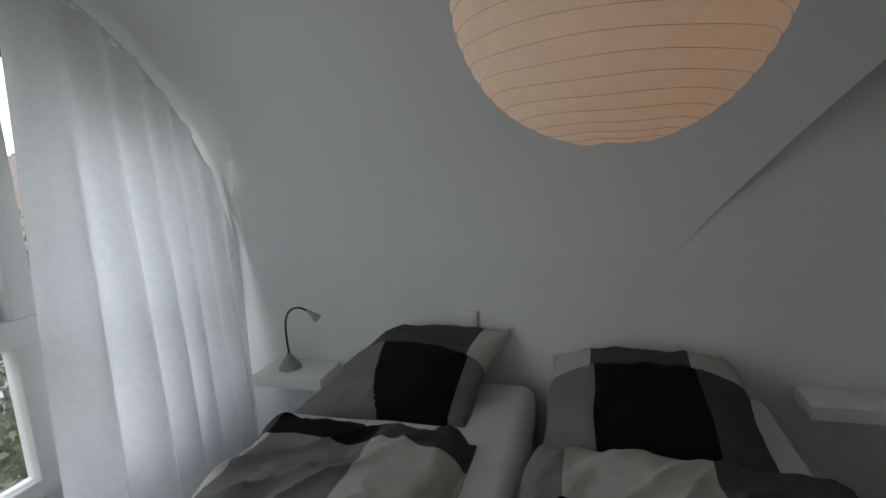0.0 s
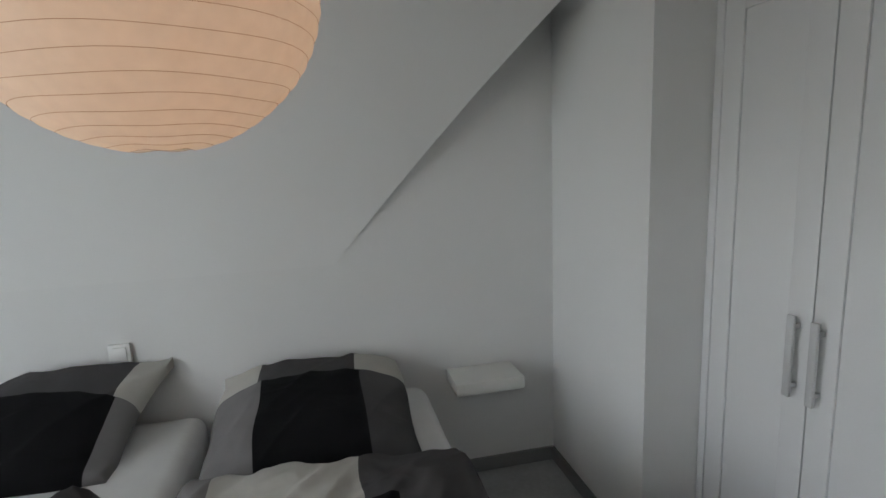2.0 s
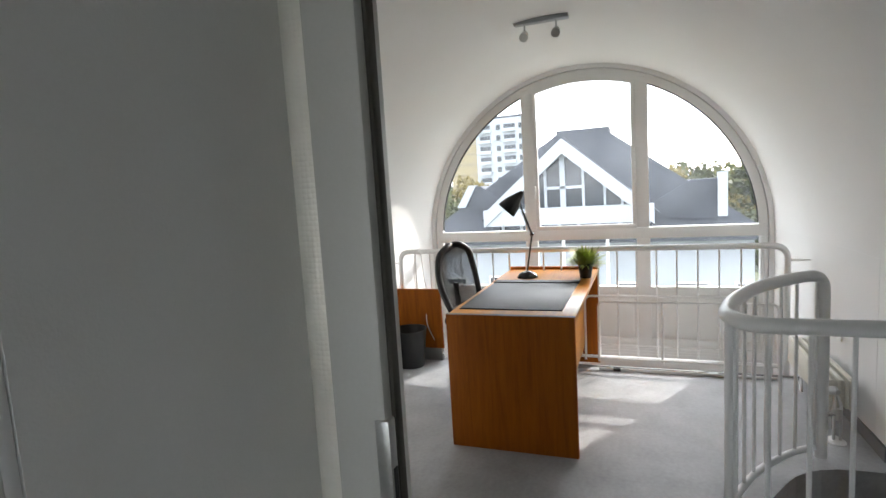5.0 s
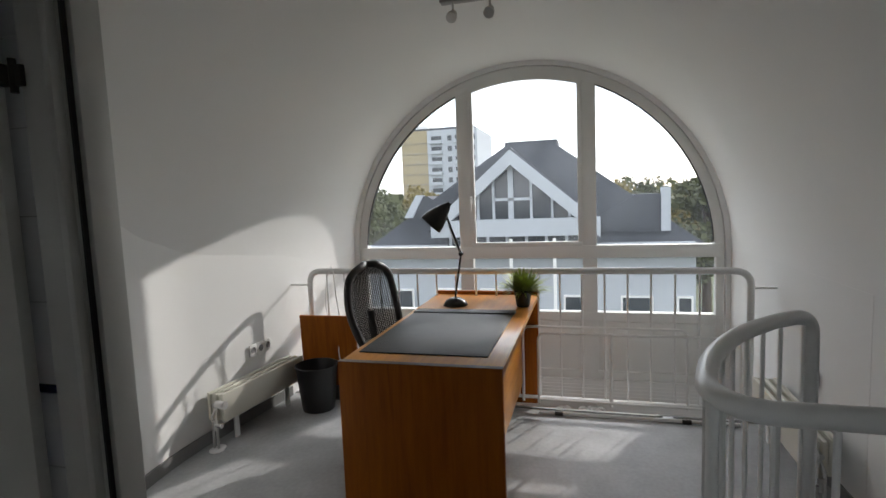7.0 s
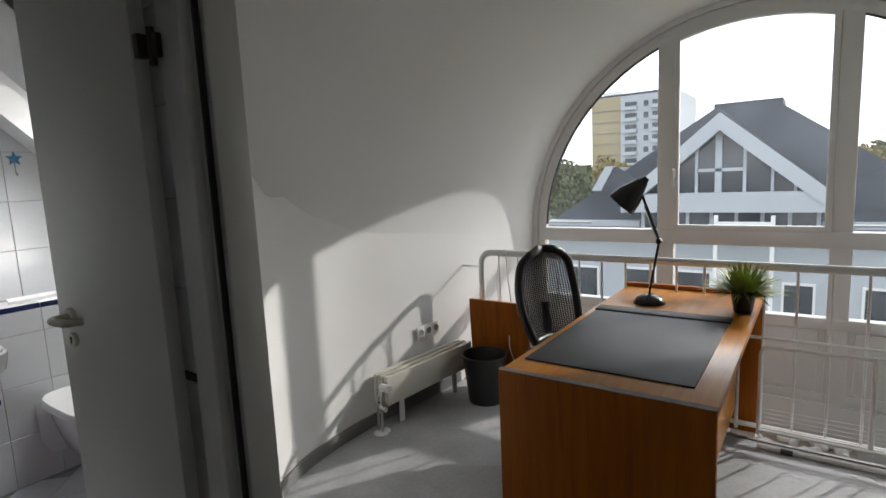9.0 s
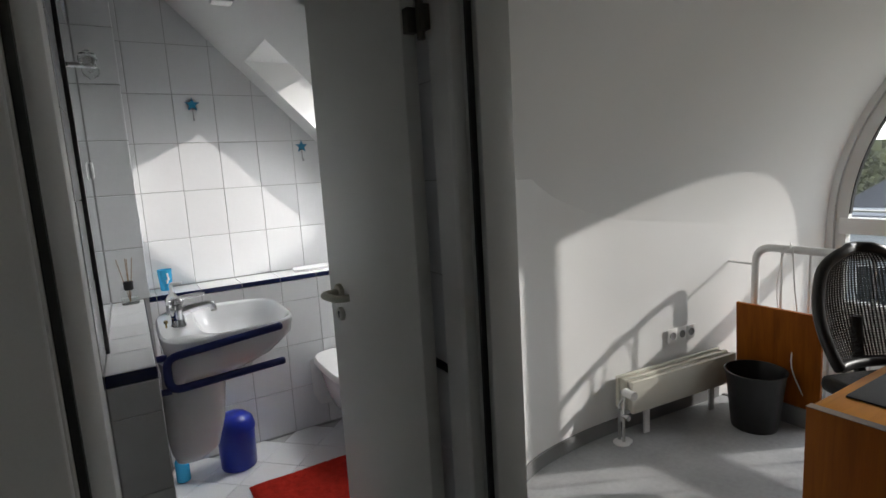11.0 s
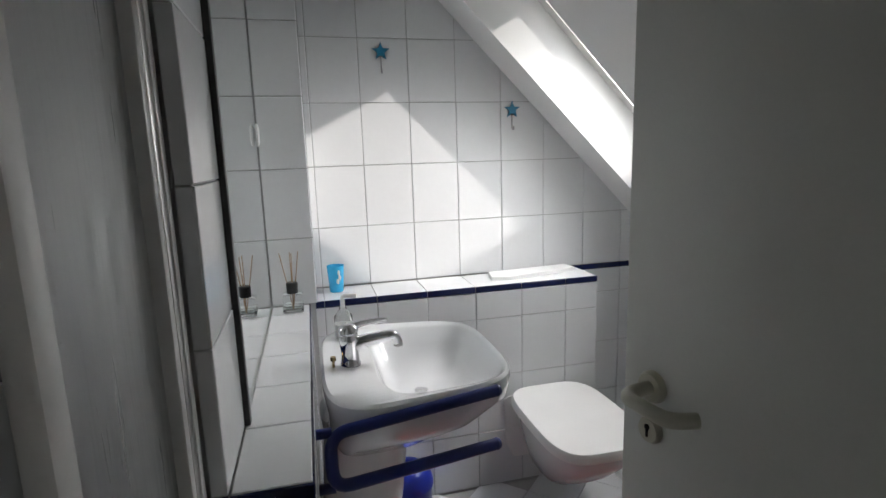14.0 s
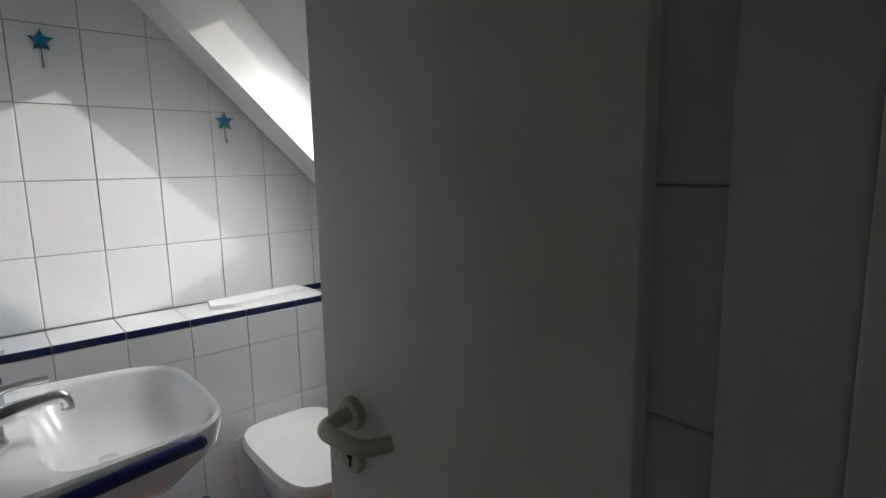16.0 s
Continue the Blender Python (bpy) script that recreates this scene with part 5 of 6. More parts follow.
tiles(wall_bm, (2.834, 0, 0), (0, 1, 0), (0, 0, 1), [2.765, 3.0], ZR)
tiles(wall_bm, (2.969, 0, 0), (0, 1, 0), (0, 0, 1), steps(2.765, 3.92, 2.99, 0.2), LOWZ)
tiles(wall_bm, (2.969, 0, 0), (0, 1, 0), (0, 0, 1), steps(2.765, 3.92, 2.99, 0.2), [0.863, 0.888], BLUETILE, name="trim_tile")
tiles(wall_bm, (0, 2.772, 0), (1, 0, 0), (0, 0, 1), [2.812, 2.84], ZR)
tiles(wall_bm, (0, 2.772, 0), (1, 0, 0), (0, 0, 1), [2.812, 2.84, 2.975], [0.0, 0.25, 0.50, 0.75, 0.848])
tiles(wall_bm, (0, 2.771, 0), (1, 0, 0), (0, 0, 1), [2.812, 2.84, 2.975], [0.849, 0.888], BLUETILE, name="trim_tile")
tiles(wall_bm, (0, 0, 0.882), (1, 0, 0), (0, 1, 0), [2.84, 2.972], steps(2.77, 3.9, 2.99, 0.2))
tiles(wall_bb, (0, 3.926, 0), (1, 0, 0), (0, 0, 1), steps(2.98, 4.17, 3.225, 0.199), LOWZ)
tiles(wall_bb, (0, 3.925, 0), (1, 0, 0), (0, 0, 1), steps(2.98, 4.17, 3.225, 0.199), [0.863, 0.89], BLUETILE, name="trim_tile")
tiles(wall_bb, (0, 0, 0.882), (1, 0, 0), (0, 1, 0), steps(3.0, 4.17, 3.225, 0.199), [3.922, 4.14])
tiles(wall_bb, (4.164, 0, 0), (0, 1, 0), (0, 0, 1), [3.92, 4.14], LOWZ + [0.888])
tiles(wall_br, (3.652, 0, 0), (0, -1, 0), (0, 0, 1), [-2.455, -2.352, -2.152], [0.0, 0.135, 0.385, 0.635, 0.862])
tiles(wall_br, (3.652, 0, 0), (0, -1, 0), (0, 0, 1), [-2.455, -2.352, -2.152], [0.863, 0.89], BLUETILE, name="trim_tile")
tiles(wall_br, (3.652, 0, 0), (0, -1, 0), (0, 0, 1), [-2.455, -2.352, -2.152], steps(0.89, 2.3, 1.385, 0.2485))
tiles(wall_sh, (0, 2.80, 0), (1, 0, 0), (0, 0, 1), steps(2.03, 2.76, 2.56, 0.2), [0.0, 0.135, 0.385, 0.635, 0.862])
tiles(wall_sh, (0, 2.799, 0), (1, 0, 0), (0, 0, 1), steps(2.03, 2.76, 2.56, 0.2), [0.863, 0.89], BLUETILE, name="trim_tile")
tiles(wall_sh, (0, 2.80, 0), (1, 0, 0), (0, 0, 1), steps(2.03, 2.76, 2.56, 0.2), steps(0.89, 2.3, 1.385, 0.2485))
# diagonal floor tiles
q = math.sqrt(0.5)
fm = Matrix(((q, -q, 0, 3.53), (q, q, 0, 3.84), (0, 0, 1, -0.012), (0, 0, 0, 1)))
for i in range(-9, 9):
    for j in range(-9, 9):
        c = fm @ Vector(((i + 0.5) * 0.2, (j + 0.5) * 0.2, 0))
        if 2.75 < c.x < 4.75 and 2.05 < c.y < 3.93:
            ob = new("tile", tile_mesh(0.1968, 0.1968, TILE_FLOOR, 0.009))
            ob.parent, ob.matrix_basis = bath_floor, fm @ Matrix.Translation((i * 0.2 + 0.0016, j * 0.2 + 0.0016, 0))

# sloping ceiling with its roof window
bm = B()


def slope_piece(x0, x1, y0, y1):
    prism(bm, [(x0, y0, 5.59 - x0), (x1, y0, 5.59 - x1), (x1, y1, 5.59 - x1), (x0, y1, 5.59 - x0)], (0.17, 0, 0.17))


slope_piece(2.6, SKX0, 1.95, 4.27)
slope_piece(SKX1, 4.85, 2.955, 4.27)
slope_piece(SKX0, SKX1, 2.955, SKY0)
slope_piece(SKX0, SKX1, SKY1, 4.27)
slope_piece(SKX0, 3.62, 1.95, 2.955)
setting("ceiling", bm, CEIL, "white sloping bathroom ceiling")
sk = tagged(new("window_3"), "white roof window in a deep white reveal", kind="structure")
ORG[sk.name] = Vector()


def tilted(x0, x1, y0, y1, lift, thick):
    o = Vector((lift, 0, lift)) * q
    return prism(B(), [Vector((x0, y0, 5.59 - x0)) + o, Vector((x1, y0, 5.59 - x1)) + o, Vector((x1, y1, 5.59 - x1)) + o, Vector((x0, y1, 5.59 - x0)) + o], Vector((thick, 0, thick)) * q)


part("reveal", tilted(SKX0, SKX1, SKY1, SKY1 + 0.02, 0.235, 0.1), CEIL, sk)
part("reveal", tilted(SKX0, SKX1, SKY0 - 0.02, SKY0, 0.235, 0.1), CEIL, sk)
part("window_frame", tilted(SKX0, SKX1, SKY1 - 0.045, SKY1, 0.22, 0.06), FRAME, sk)
part("window_frame", tilted(SKX0, SKX1, SKY0, SKY0 + 0.045, 0.22, 0.06), FRAME, sk)
part("window_frame", tilted(SKX0 + 0.13, SKX0 + 0.2, SKY0 + 0.045, SKY1 - 0.045, 0.22, 0.06), FRAME, sk)
ztop = 5.59 - SKX0
part("head_lining", prism(B(), [(SKX0 + 0.002, SKY0 + 0.001, ztop), (SKX0 + 0.36, SKY0 + 0.001, ztop), (SKX0 + 0.185, SKY0 + 0.001, ztop + 0.18)], (0, SKY1 - SKY0 - 0.002, 0)), CEIL, sk)
part("window_frame", tilted(SKX1 - 0.04, SKX1, SKY0 + 0.045, SKY1 - 0.045, 0.22, 0.06), FRAME, sk)
pane = part("pane", tilted(SKX0 + 0.2, SKX1 - 0.04, SKY0 + 0.045, SKY1 - 0.045, 0.25, 0.006), GLASS, sk, smooth=False)
pane.visible_shadow = False

# mirror with dark edge
mr = thing("wall_mirror", (2.84, 3.45, 1.5), "large frameless wall mirror with a dark edge above the ledge", "mirror")
part("mirror_glass", box(B(), 2.8345, 2.8395, 3.018, 3.898, 0.893, 2.1), MIRROR, mr, smooth=False)
part("edge", box(B(), 2.834, 2.852, 2.995, 3.017, 0.891, 2.1, 0.002), BLACK, mr, "black edge strip")
part("lower_bead", box(B(), 2.834, 2.843, 3.018, 3.898, 0.8895, 0.896), STEEL, mr)
ho = thing("towel_hook", (2.845, 3.82, 1.49), "small white oval hook stuck on the mirror", "hook")
bm = lathe(B(), [(0.006, 0.0), (0.013, 0.004), (0.013, 0.01), (0.008, 0.014)], 0, 0, 20)
bmesh.ops.transform(bm, matrix=Matrix.Translation((2.84, 3.82, 1.50)) @ Matrix.Rotation(radians(90), 4, "Y") @ Matrix.Scale(2.9, 4, (1, 0, 0)), verts=bm.verts)
part("plate", bm, PLASTIC_W, ho)
ml = thing("mirror_lamp", (2.88, 3.05, 1.79), "chrome mirror lamp with clear glass bulbs, off", "lamp")
part("arm", tube(B(), [(2.84, 3.06, 1.80), (2.93, 3.06, 1.80)], 0.008, 8), CHROME, ml)
part("crossbar", tube(B(), [(2.91, 2.99, 1.80), (2.91, 3.13, 1.80)], 0.012, 10), CHROME, ml)
for y in (2.97, 3.15):
    bl = part("bulb", lathe(B(), [(0.006, 1.774), (0.022, 1.785), (0.026, 1.80), (0.022, 1.815), (0.006, 1.826)], 2.91, y, 16), CLEARGLASS, ml, "clear glass bulb")


# sanitary ware
def rounded_rings(bm, cx, cy, ax, ay, rings, n=44, p=3.0, skew=0.0):
    """Rings (scale x, scale y, z, shift x, shift y) of a squared ellipse, closed at both ends."""
    out = []
    for sx, sy, z, dx, dy in rings:
        ring = []
        for k in range(n):
            t = 2 * math.pi * k / n
            c, s = math.cos(t), math.sin(t)
            x = ax * sx * math.copysign(abs(c) ** (2 / p), c)
            y = ay * sy * math.copysign(abs(s) ** (2 / p), s)
            ring.append(bm.verts.new((cx + dx + x, cy + dy + y * (1 - skew * x / ax), z)))
        out.append(ring)
    for a, b in zip(out, out[1:]):
        for j in range(n):
            bm.faces.new((a[j], a[(j + 1) % n], b[(j + 1) % n], b[j]))
    bm.faces.new(out[0][::-1])
    bm.faces.new(out[-1])
    return bm


bs = thing("wash_basin", (3.2, 3.36, 0.86), "white ceramic wash basin on a half pedestal", "wash basin")
part("basin", rounded_rings(B(), 3.245, 3.352, 0.25, 0.29, [
    (0.5, 0.5, 0.66, -0.1, 0), (0.82, 0.8, 0.73, -0.04, 0), (0.97, 0.97, 0.80, 0, 0), (1.0, 1.0, 0.845, 0, 0), (0.995, 0.995, 0.86, 0, 0), (0.965, 0.97, 0.867, 0, 0),
    (0.70, 0.87, 0.864, 0.062, 0), (0.67, 0.83, 0.856, 0.064, 0), (0.6, 0.72, 0.81, 0.062, 0), (0.49, 0.56, 0.765, 0.055, 0), (0.3, 0.3, 0.745, 0.045, 0), (0.06, 0.06, 0.742, 0.04, 0)], p=4.0, skew=0.12), CERAMIC, bs)
part("half_pedestal", rounded_rings(B(), 3.09, 3.36, 0.115, 0.10, [(0.5, 0.6, 0.30, -0.03, 0), (0.8, 0.85, 0.34, -0.01, 0), (1.0, 1.0, 0.45, 0, 0), (1.05, 1.15, 0.68, 0.02, 0), (1.1, 1.3, 0.73, 0.02, 0)], p=2.6), CERAMIC, bs)
part("drain", lathe(B(), [(0.02, 0.7425), (0.02, 0.746), (0.014, 0.747)], 3.275, 3.36, 18), CHROME, bs)
TX, TY = 3.075, 3.322
tp = thing("mixer_tap", (TX, TY, 0.866), "chrome single-lever basin mixer tap", "tap")
part("body", lathe(B(), [(0.029, 0.864), (0.029, 0.870), (0.0255, 0.876), (0.0245, 0.90), (0.026, 0.925), (0.0275, 0.945), (0.024, 0.952)], TX, TY, 26), CHROME, tp)
part("cap", lathe(B(), [(0.0245, 0.953), (0.0275, 0.957), (0.0265, 0.968), (0.018, 0.978), (0.004, 0.981)], TX, TY, 26), CHROME, tp)
sp_way = rounded([(TX + 0.005, TY, 0.918), (TX + 0.06, TY + 0.001, 0.930), (TX + 0.125, TY + 0.002, 0.936), (TX + 0.133, TY + 0.002, 0.912)], 0.018)
part("spout", tube(B(), sp_way, [0.021 - 0.0075 * min(1.0, k / 9) for k in range(len(sp_way))], 16), CHROME, tp)
part("aerator", tube(B(), [(TX + 0.133, TY + 0.002, 0.913), (TX + 0.133, TY + 0.002, 0.903)], 0.0125, 14), STEEL, tp)
part("lever", tube(B(), [(TX, TY, 0.968), (TX + 0.035, TY + 0.010, 0.974), (TX + 0.075, TY + 0.02, 0.975), (TX + 0.106, TY + 0.028, 0.972)], [0.013, 0.0095, 0.0085, 0.007], 12), CHROME, tp)
part("waste_knob", tube(B(), [(TX - 0.045, TY - 0.01, 0.864), (TX - 0.045, TY - 0.01, 0.884), (TX - 0.045, TY - 0.01, 0.885), (TX - 0.045, TY - 0.01, 0.896)], [0.0035, 0.0035, 0.008, 0.007], 10), BRASS, tp, "small brass pop-up knob")
tv = thing("basin_trap", (3.30, 3.39, 0.63), "chrome waste trap curving out below the wash basin", "trap")
part("bend", tube(B(), rounded([(3.27, 3.38, 0.70), (3.275, 3.38, 0.625), (3.32, 3.395, 0.61), (3.345, 3.405, 0.65)], 0.03), 0.013, 12), CHROME, tv)
part("collar", tube(B(), [(3.27, 3.38, 0.665), (3.27, 3.38, 0.69)], 0.018, 12), CHROME, tv)
tr = thing("towel_rail", (3.2, 3.05, 0.78), "dark blue lacquered U-shaped towel rail", "towel rail")
part("tube", tube(B(), rounded([(3.405, 3.072, 0.853), (3.005, 3.03, 0.826), (3.005, 2.99, 0.722), (3.402, 3.068, 0.716)], 0.04), 0.0145, 12), BLUE, tr)
for y, z in ((3.035, 0.828), (2.998, 0.720)):
    part("fixing", tube(B(), [(2.972, y, z), (3.01, y, z)], 0.012, 10), BLUE, tr)
for e in (Vector((3.405, 3.072, 0.853)), Vector((3.402, 3.068, 0.716))):
    part("end_cap", tube(B(), [e, e + Vector((0.008, 0.001, 0))], [0.0155, 0.012], 12), BLUE, tr)
tl = thing("toilet", (3.95, 3.64, 0), "white wall-hung ceramic toilet with closed lid", "toilet")
part("bowl", rounded_rings(B(), 3.918, 3.65, 0.178, 0.275, [(0.35, 0.3, 0.10, 0, 0.16), (0.55, 0.55, 0.15, 0, 0.12), (0.75, 0.78, 0.24, 0, 0.06), (0.93, 0.95, 0.34, 0, 0.01), (0.98, 0.98, 0.39, 0, 0), (0.95, 0.96, 0.398, 0, 0)], p=2.9, skew=0.0), CERAMIC, tl)
part("seat_lid", rounded_rings(B(), 3.918, 3.635, 0.19, 0.282, [(0.97, 0.97, 0.398, 0, 0), (1.01, 1.0, 0.405, 0, 0), (1.01, 1.0, 0.422, 0, 0), (0.97, 0.975, 0.436, 0, 0), (0.5, 0.6, 0.442, 0, 0)], p=4.0), PLASTIC_W, tl, "glossy white closed lid")
part("wall_gasket", rounded_rings(B(), 3.918, 3.915, 0.178, 0.004, [(0.8, 1, 0.12, 0, 0), (1.0, 1, 0.2, 0, 0), (1.02, 1, 0.39, 0, 0), (0.9, 1, 0.40, 0, 0)], p=6), PLASTIC_W, tl)
tb = thing("toilet_brush", (4.28, 3.82, 0), "white toilet brush standing in its holder", "toilet brush")
part("holder", lathe(B(), [(0.055, 0.0), (0.057, 0.01), (0.052, 0.11), (0.046, 0.115)], 4.28, 3.82, 20), PLASTIC_W, tb)
part("handle", tube(B(), [(4.28, 3.82, 0.11), (4.28, 3.82, 0.42)], 0.009, 8), PLASTIC_W, tb)
wb = thing("pedal_bin", (3.285, 3.745, 0), "blue plastic bathroom bin with a domed lid", "bin")
part("body", lathe(B(), [(0.082, 0.0), (0.085, 0.006), (0.09, 0.19), (0.092, 0.2)], 3.285, 3.745, 28), BINBLUE, wb)
part("lid", lathe(B(), [(0.095, 0.196), (0.095, 0.21), (0.085, 0.245), (0.055, 0.272), (0.015, 0.28)], 3.285, 3.745, 28), BINBLUE, wb)
bo = thing("cleaner_bottle", (3.03, 3.76, 0), "clear bottle with turquoise cleaner standing on the floor", "bottle")
part("body", lathe(B(), [(0.03, 0.0), (0.032, 0.005), (0.031, 0.1), (0.014, 0.13)], 3.03, 3.76, 18), CYAN, bo)
part("cap", lathe(B(), [(0.014, 0.13), (0.014, 0.16)], 3.03, 3.76, 14), PLASTIC_W, bo)


soft("bath_mat", 3.28, 4.15, 2.95, 3.49, lambda u, v, x, y: 0.018 * bulge(u, v, 20) + 0.003 * noise.noise(Vector((x * 60, y * 60, 0))), lambda u, v, x, y: -0.002, lambda u, v: 0, [RED], "red looped cotton bath mat on the tiles", "bath mat", "", 70, 50)

# things on the ledges
cu = thing("tooth_mug", (3.08, 4.06, 0.89), "turquoise plastic tooth mug with a pale motif", "mug")
part("cup", lathe(B(), [(0.026, 0.889), (0.027, 0.892), (0.034, 0.992), (0.0345, 0.995), (0.032, 0.994), (0.0255, 0.897)], 3.08, 4.06, 24), CYAN, cu)
for a, z in ((-1.4, 0.935), (-1.15, 0.95), (-1.25, 0.97)):
    part("motif", lathe(B(), [(0.004, z - 0.01), (0.006, z), (0.004, z + 0.01)], 3.08 + 0.0305 * math.cos(a), 4.06 + 0.0305 * math.sin(a), 8), PLASTIC_W, cu)
sd = thing("soap_dispenser", (3.075, 3.552, 0.866), "clear soap dispenser with a white pump", "soap dispenser")
part("bottle", lathe(B(), [(0.027, 0.8655), (0.029, 0.87), (0.028, 0.935), (0.012, 0.955), (0.011, 0.962)], 3.075, 3.552, 20), CLEARGLASS, sd)
part("soap", lathe(B(), [(0.024, 0.87), (0.024, 0.91)], 3.075, 3.552, 18), SHEET, sd)
part("pump", tube(B(), rounded([(3.075, 3.552, 0.96), (3.075, 3.552, 1.0), (3.118, 3.542, 0.997)], 0.01), 0.007, 8), PLASTIC_W, sd)
RDX, RDY = 2.918, 3.822
rd = thing("reed_diffuser", (RDX, RDY, 0.888), "square glass reed diffuser with black collar and sticks", "diffuser")
part("bottle", box(B(), RDX - 0.035, RDX + 0.035, RDY - 0.035, RDY + 0.035, 0.8885, 0.956, 0.008, 3), CLEARGLASS, rd, smooth=False)
part("oil", box(B(), RDX - 0.027, RDX + 0.027, RDY - 0.027, RDY + 0.027, 0.895, 0.92, 0.004), CLEARGLASS, rd, "pale fragrance oil", smooth=False)
part("collar", lathe(B(), [(0.018, 0.956), (0.0195, 0.96), (0.0205, 0.992), (0.017, 0.995)], RDX, RDY, 18), BLACK, rd, "black collar")
for dx, dy in ((0.028, 0.012), (-0.035, 0.0), (0.006, -0.02), (0.0, 0.006)):
    part("reed", tube(B(), [(RDX, RDY, 0.9), (RDX + dx, RDY + dy, 1.10)], 0.0017, 5), REED, rd)
ty = thing("ledge_tray", (3.88, 4.04, 0.888), "flat white tray lying on the tiled ledge", "tray")
part("tray", prism(B(), [(3.72, 4.0, 0.8885), (3.80, 3.98, 0.8885), (4.13, 4.05, 0.8885), (4.12, 4.13, 0.8885), (3.74, 4.10, 0.8885)], (0, 0, 0.016)), PLASTIC_W, ty, smooth=False)


def starfish(x, z):
    t = thing("starfish_hook", (x, BATH_N - 0.004, z), "small teal starfish hook stuck on the tiles", "hook", "starfish hooks")
    pts = []
    for k in range(10):
        a = math.pi / 2 + math.pi * k / 5
        rr = 0.039 if k % 2 == 0 else 0.012
        pts.append((x + rr * math.cos(a), BATH_N - 0.0025, z + rr * math.sin(a)))
    bm = prism(B(), pts, (0, -0.012, 0))
    bmesh.ops.bevel(bm, geom=list(bm.edges), offset=0.003, segments=2, affect="EDGES")
    part("star", bm, STARBLUE, t)
    part("hook", tube(B(), rounded([(x, BATH_N - 0.006, z - 0.015), (x, BATH_N - 0.008, z - 0.082), (x, BATH_N - 0.026, z - 0.085), (x, BATH_N - 0.028, z - 0.07)], 0.008), 0.0024, 6), GREYMETAL, t, "pale metal hook")


starfish(3.316, 1.83)
starfish(3.872, 1.60)

# shower enclosure and tap
se = thing("shower_enclosure", (2.75, 2.5, 0), "white framed shower enclosure with a frosted glass panel", "shower")
part("post", box(B(), 2.775, 2.80, 2.36, 2.40, 0.0, 2.05, 0.005), WHITEMETAL, se)
for k, (y0, x0) in enumerate(((2.68, 2.772), (2.705, 2.778), (2.735, 2.785))):
    part("wall_profile", box(B(), x0, 2.811, y0, y0 + 0.022, 0.0, 2.05, 0.004), STEEL if k == 1 else WHITEMETAL, se)
part("glass_panel", box(B(), 2.786, 2.792, 2.398, 2.69, 0.03, 2.03), FROST, se, "frosted glass with water marks", smooth=False)
part("top_rail", box(B(), 2.775, 2.805, 2.06, 2.76, 2.05, 2.09, 0.004), WHITEMETAL, se)
part("tray", box(B(), 2.03, 2.76, 2.14, 2.79, -0.01, 0.06, 0.01), CERAMIC, se)
sv = thing("shower_tap", (2.555, 2.79, 1.16), "round chrome shower valve on the tiled wall", "tap")
bm = lathe(B(), [(0.05, 0.0), (0.05, 0.008), (0.03, 0.02), (0.024, 0.03), (0.024, 0.055), (0.012, 0.06)], 0, 0, 24)
bmesh.ops.transform(bm, matrix=Matrix.Translation((2.555, 2.797, 1.16)) @ Matrix.Rotation(radians(90), 4, "X"), verts=bm.verts)
part("valve", bm, CHROME, sv)
part("lever", tube(B(), [(2.555, 2.745, 1.16), (2.505, 2.73, 1.155)], 0.008, 8), CHROME, sv)

# bathroom ceiling spot
cs = thing("ceiling_spotlight", (3.31, 2.98, 2.25), "small white ceiling spotlight, off", "ceiling lamp")
part("mount", tube(B(), [(3.31, 2.98, 2.275), (3.31, 2.98, 2.10)], 0.008, 8), STEEL, cs)
part("head", box(B(), 3.275, 3.345, 2.95, 3.01, 2.0, 2.10, 0.008), STEEL, cs)

# ---- outside ----
GZ = -8.0
bm = B()
prism(bm, [(-600, -600, GZ), (600, -600, GZ), (600, 600, GZ), (-600, 600, GZ)], (0, 0, -0.5))
setting("ground", bm, GROUND, "grass and paving around the houses")


def yz(bm, x, pts, thick):
    return prism(bm, [(x, y, z) for y, z in pts], (thick, 0, 0))


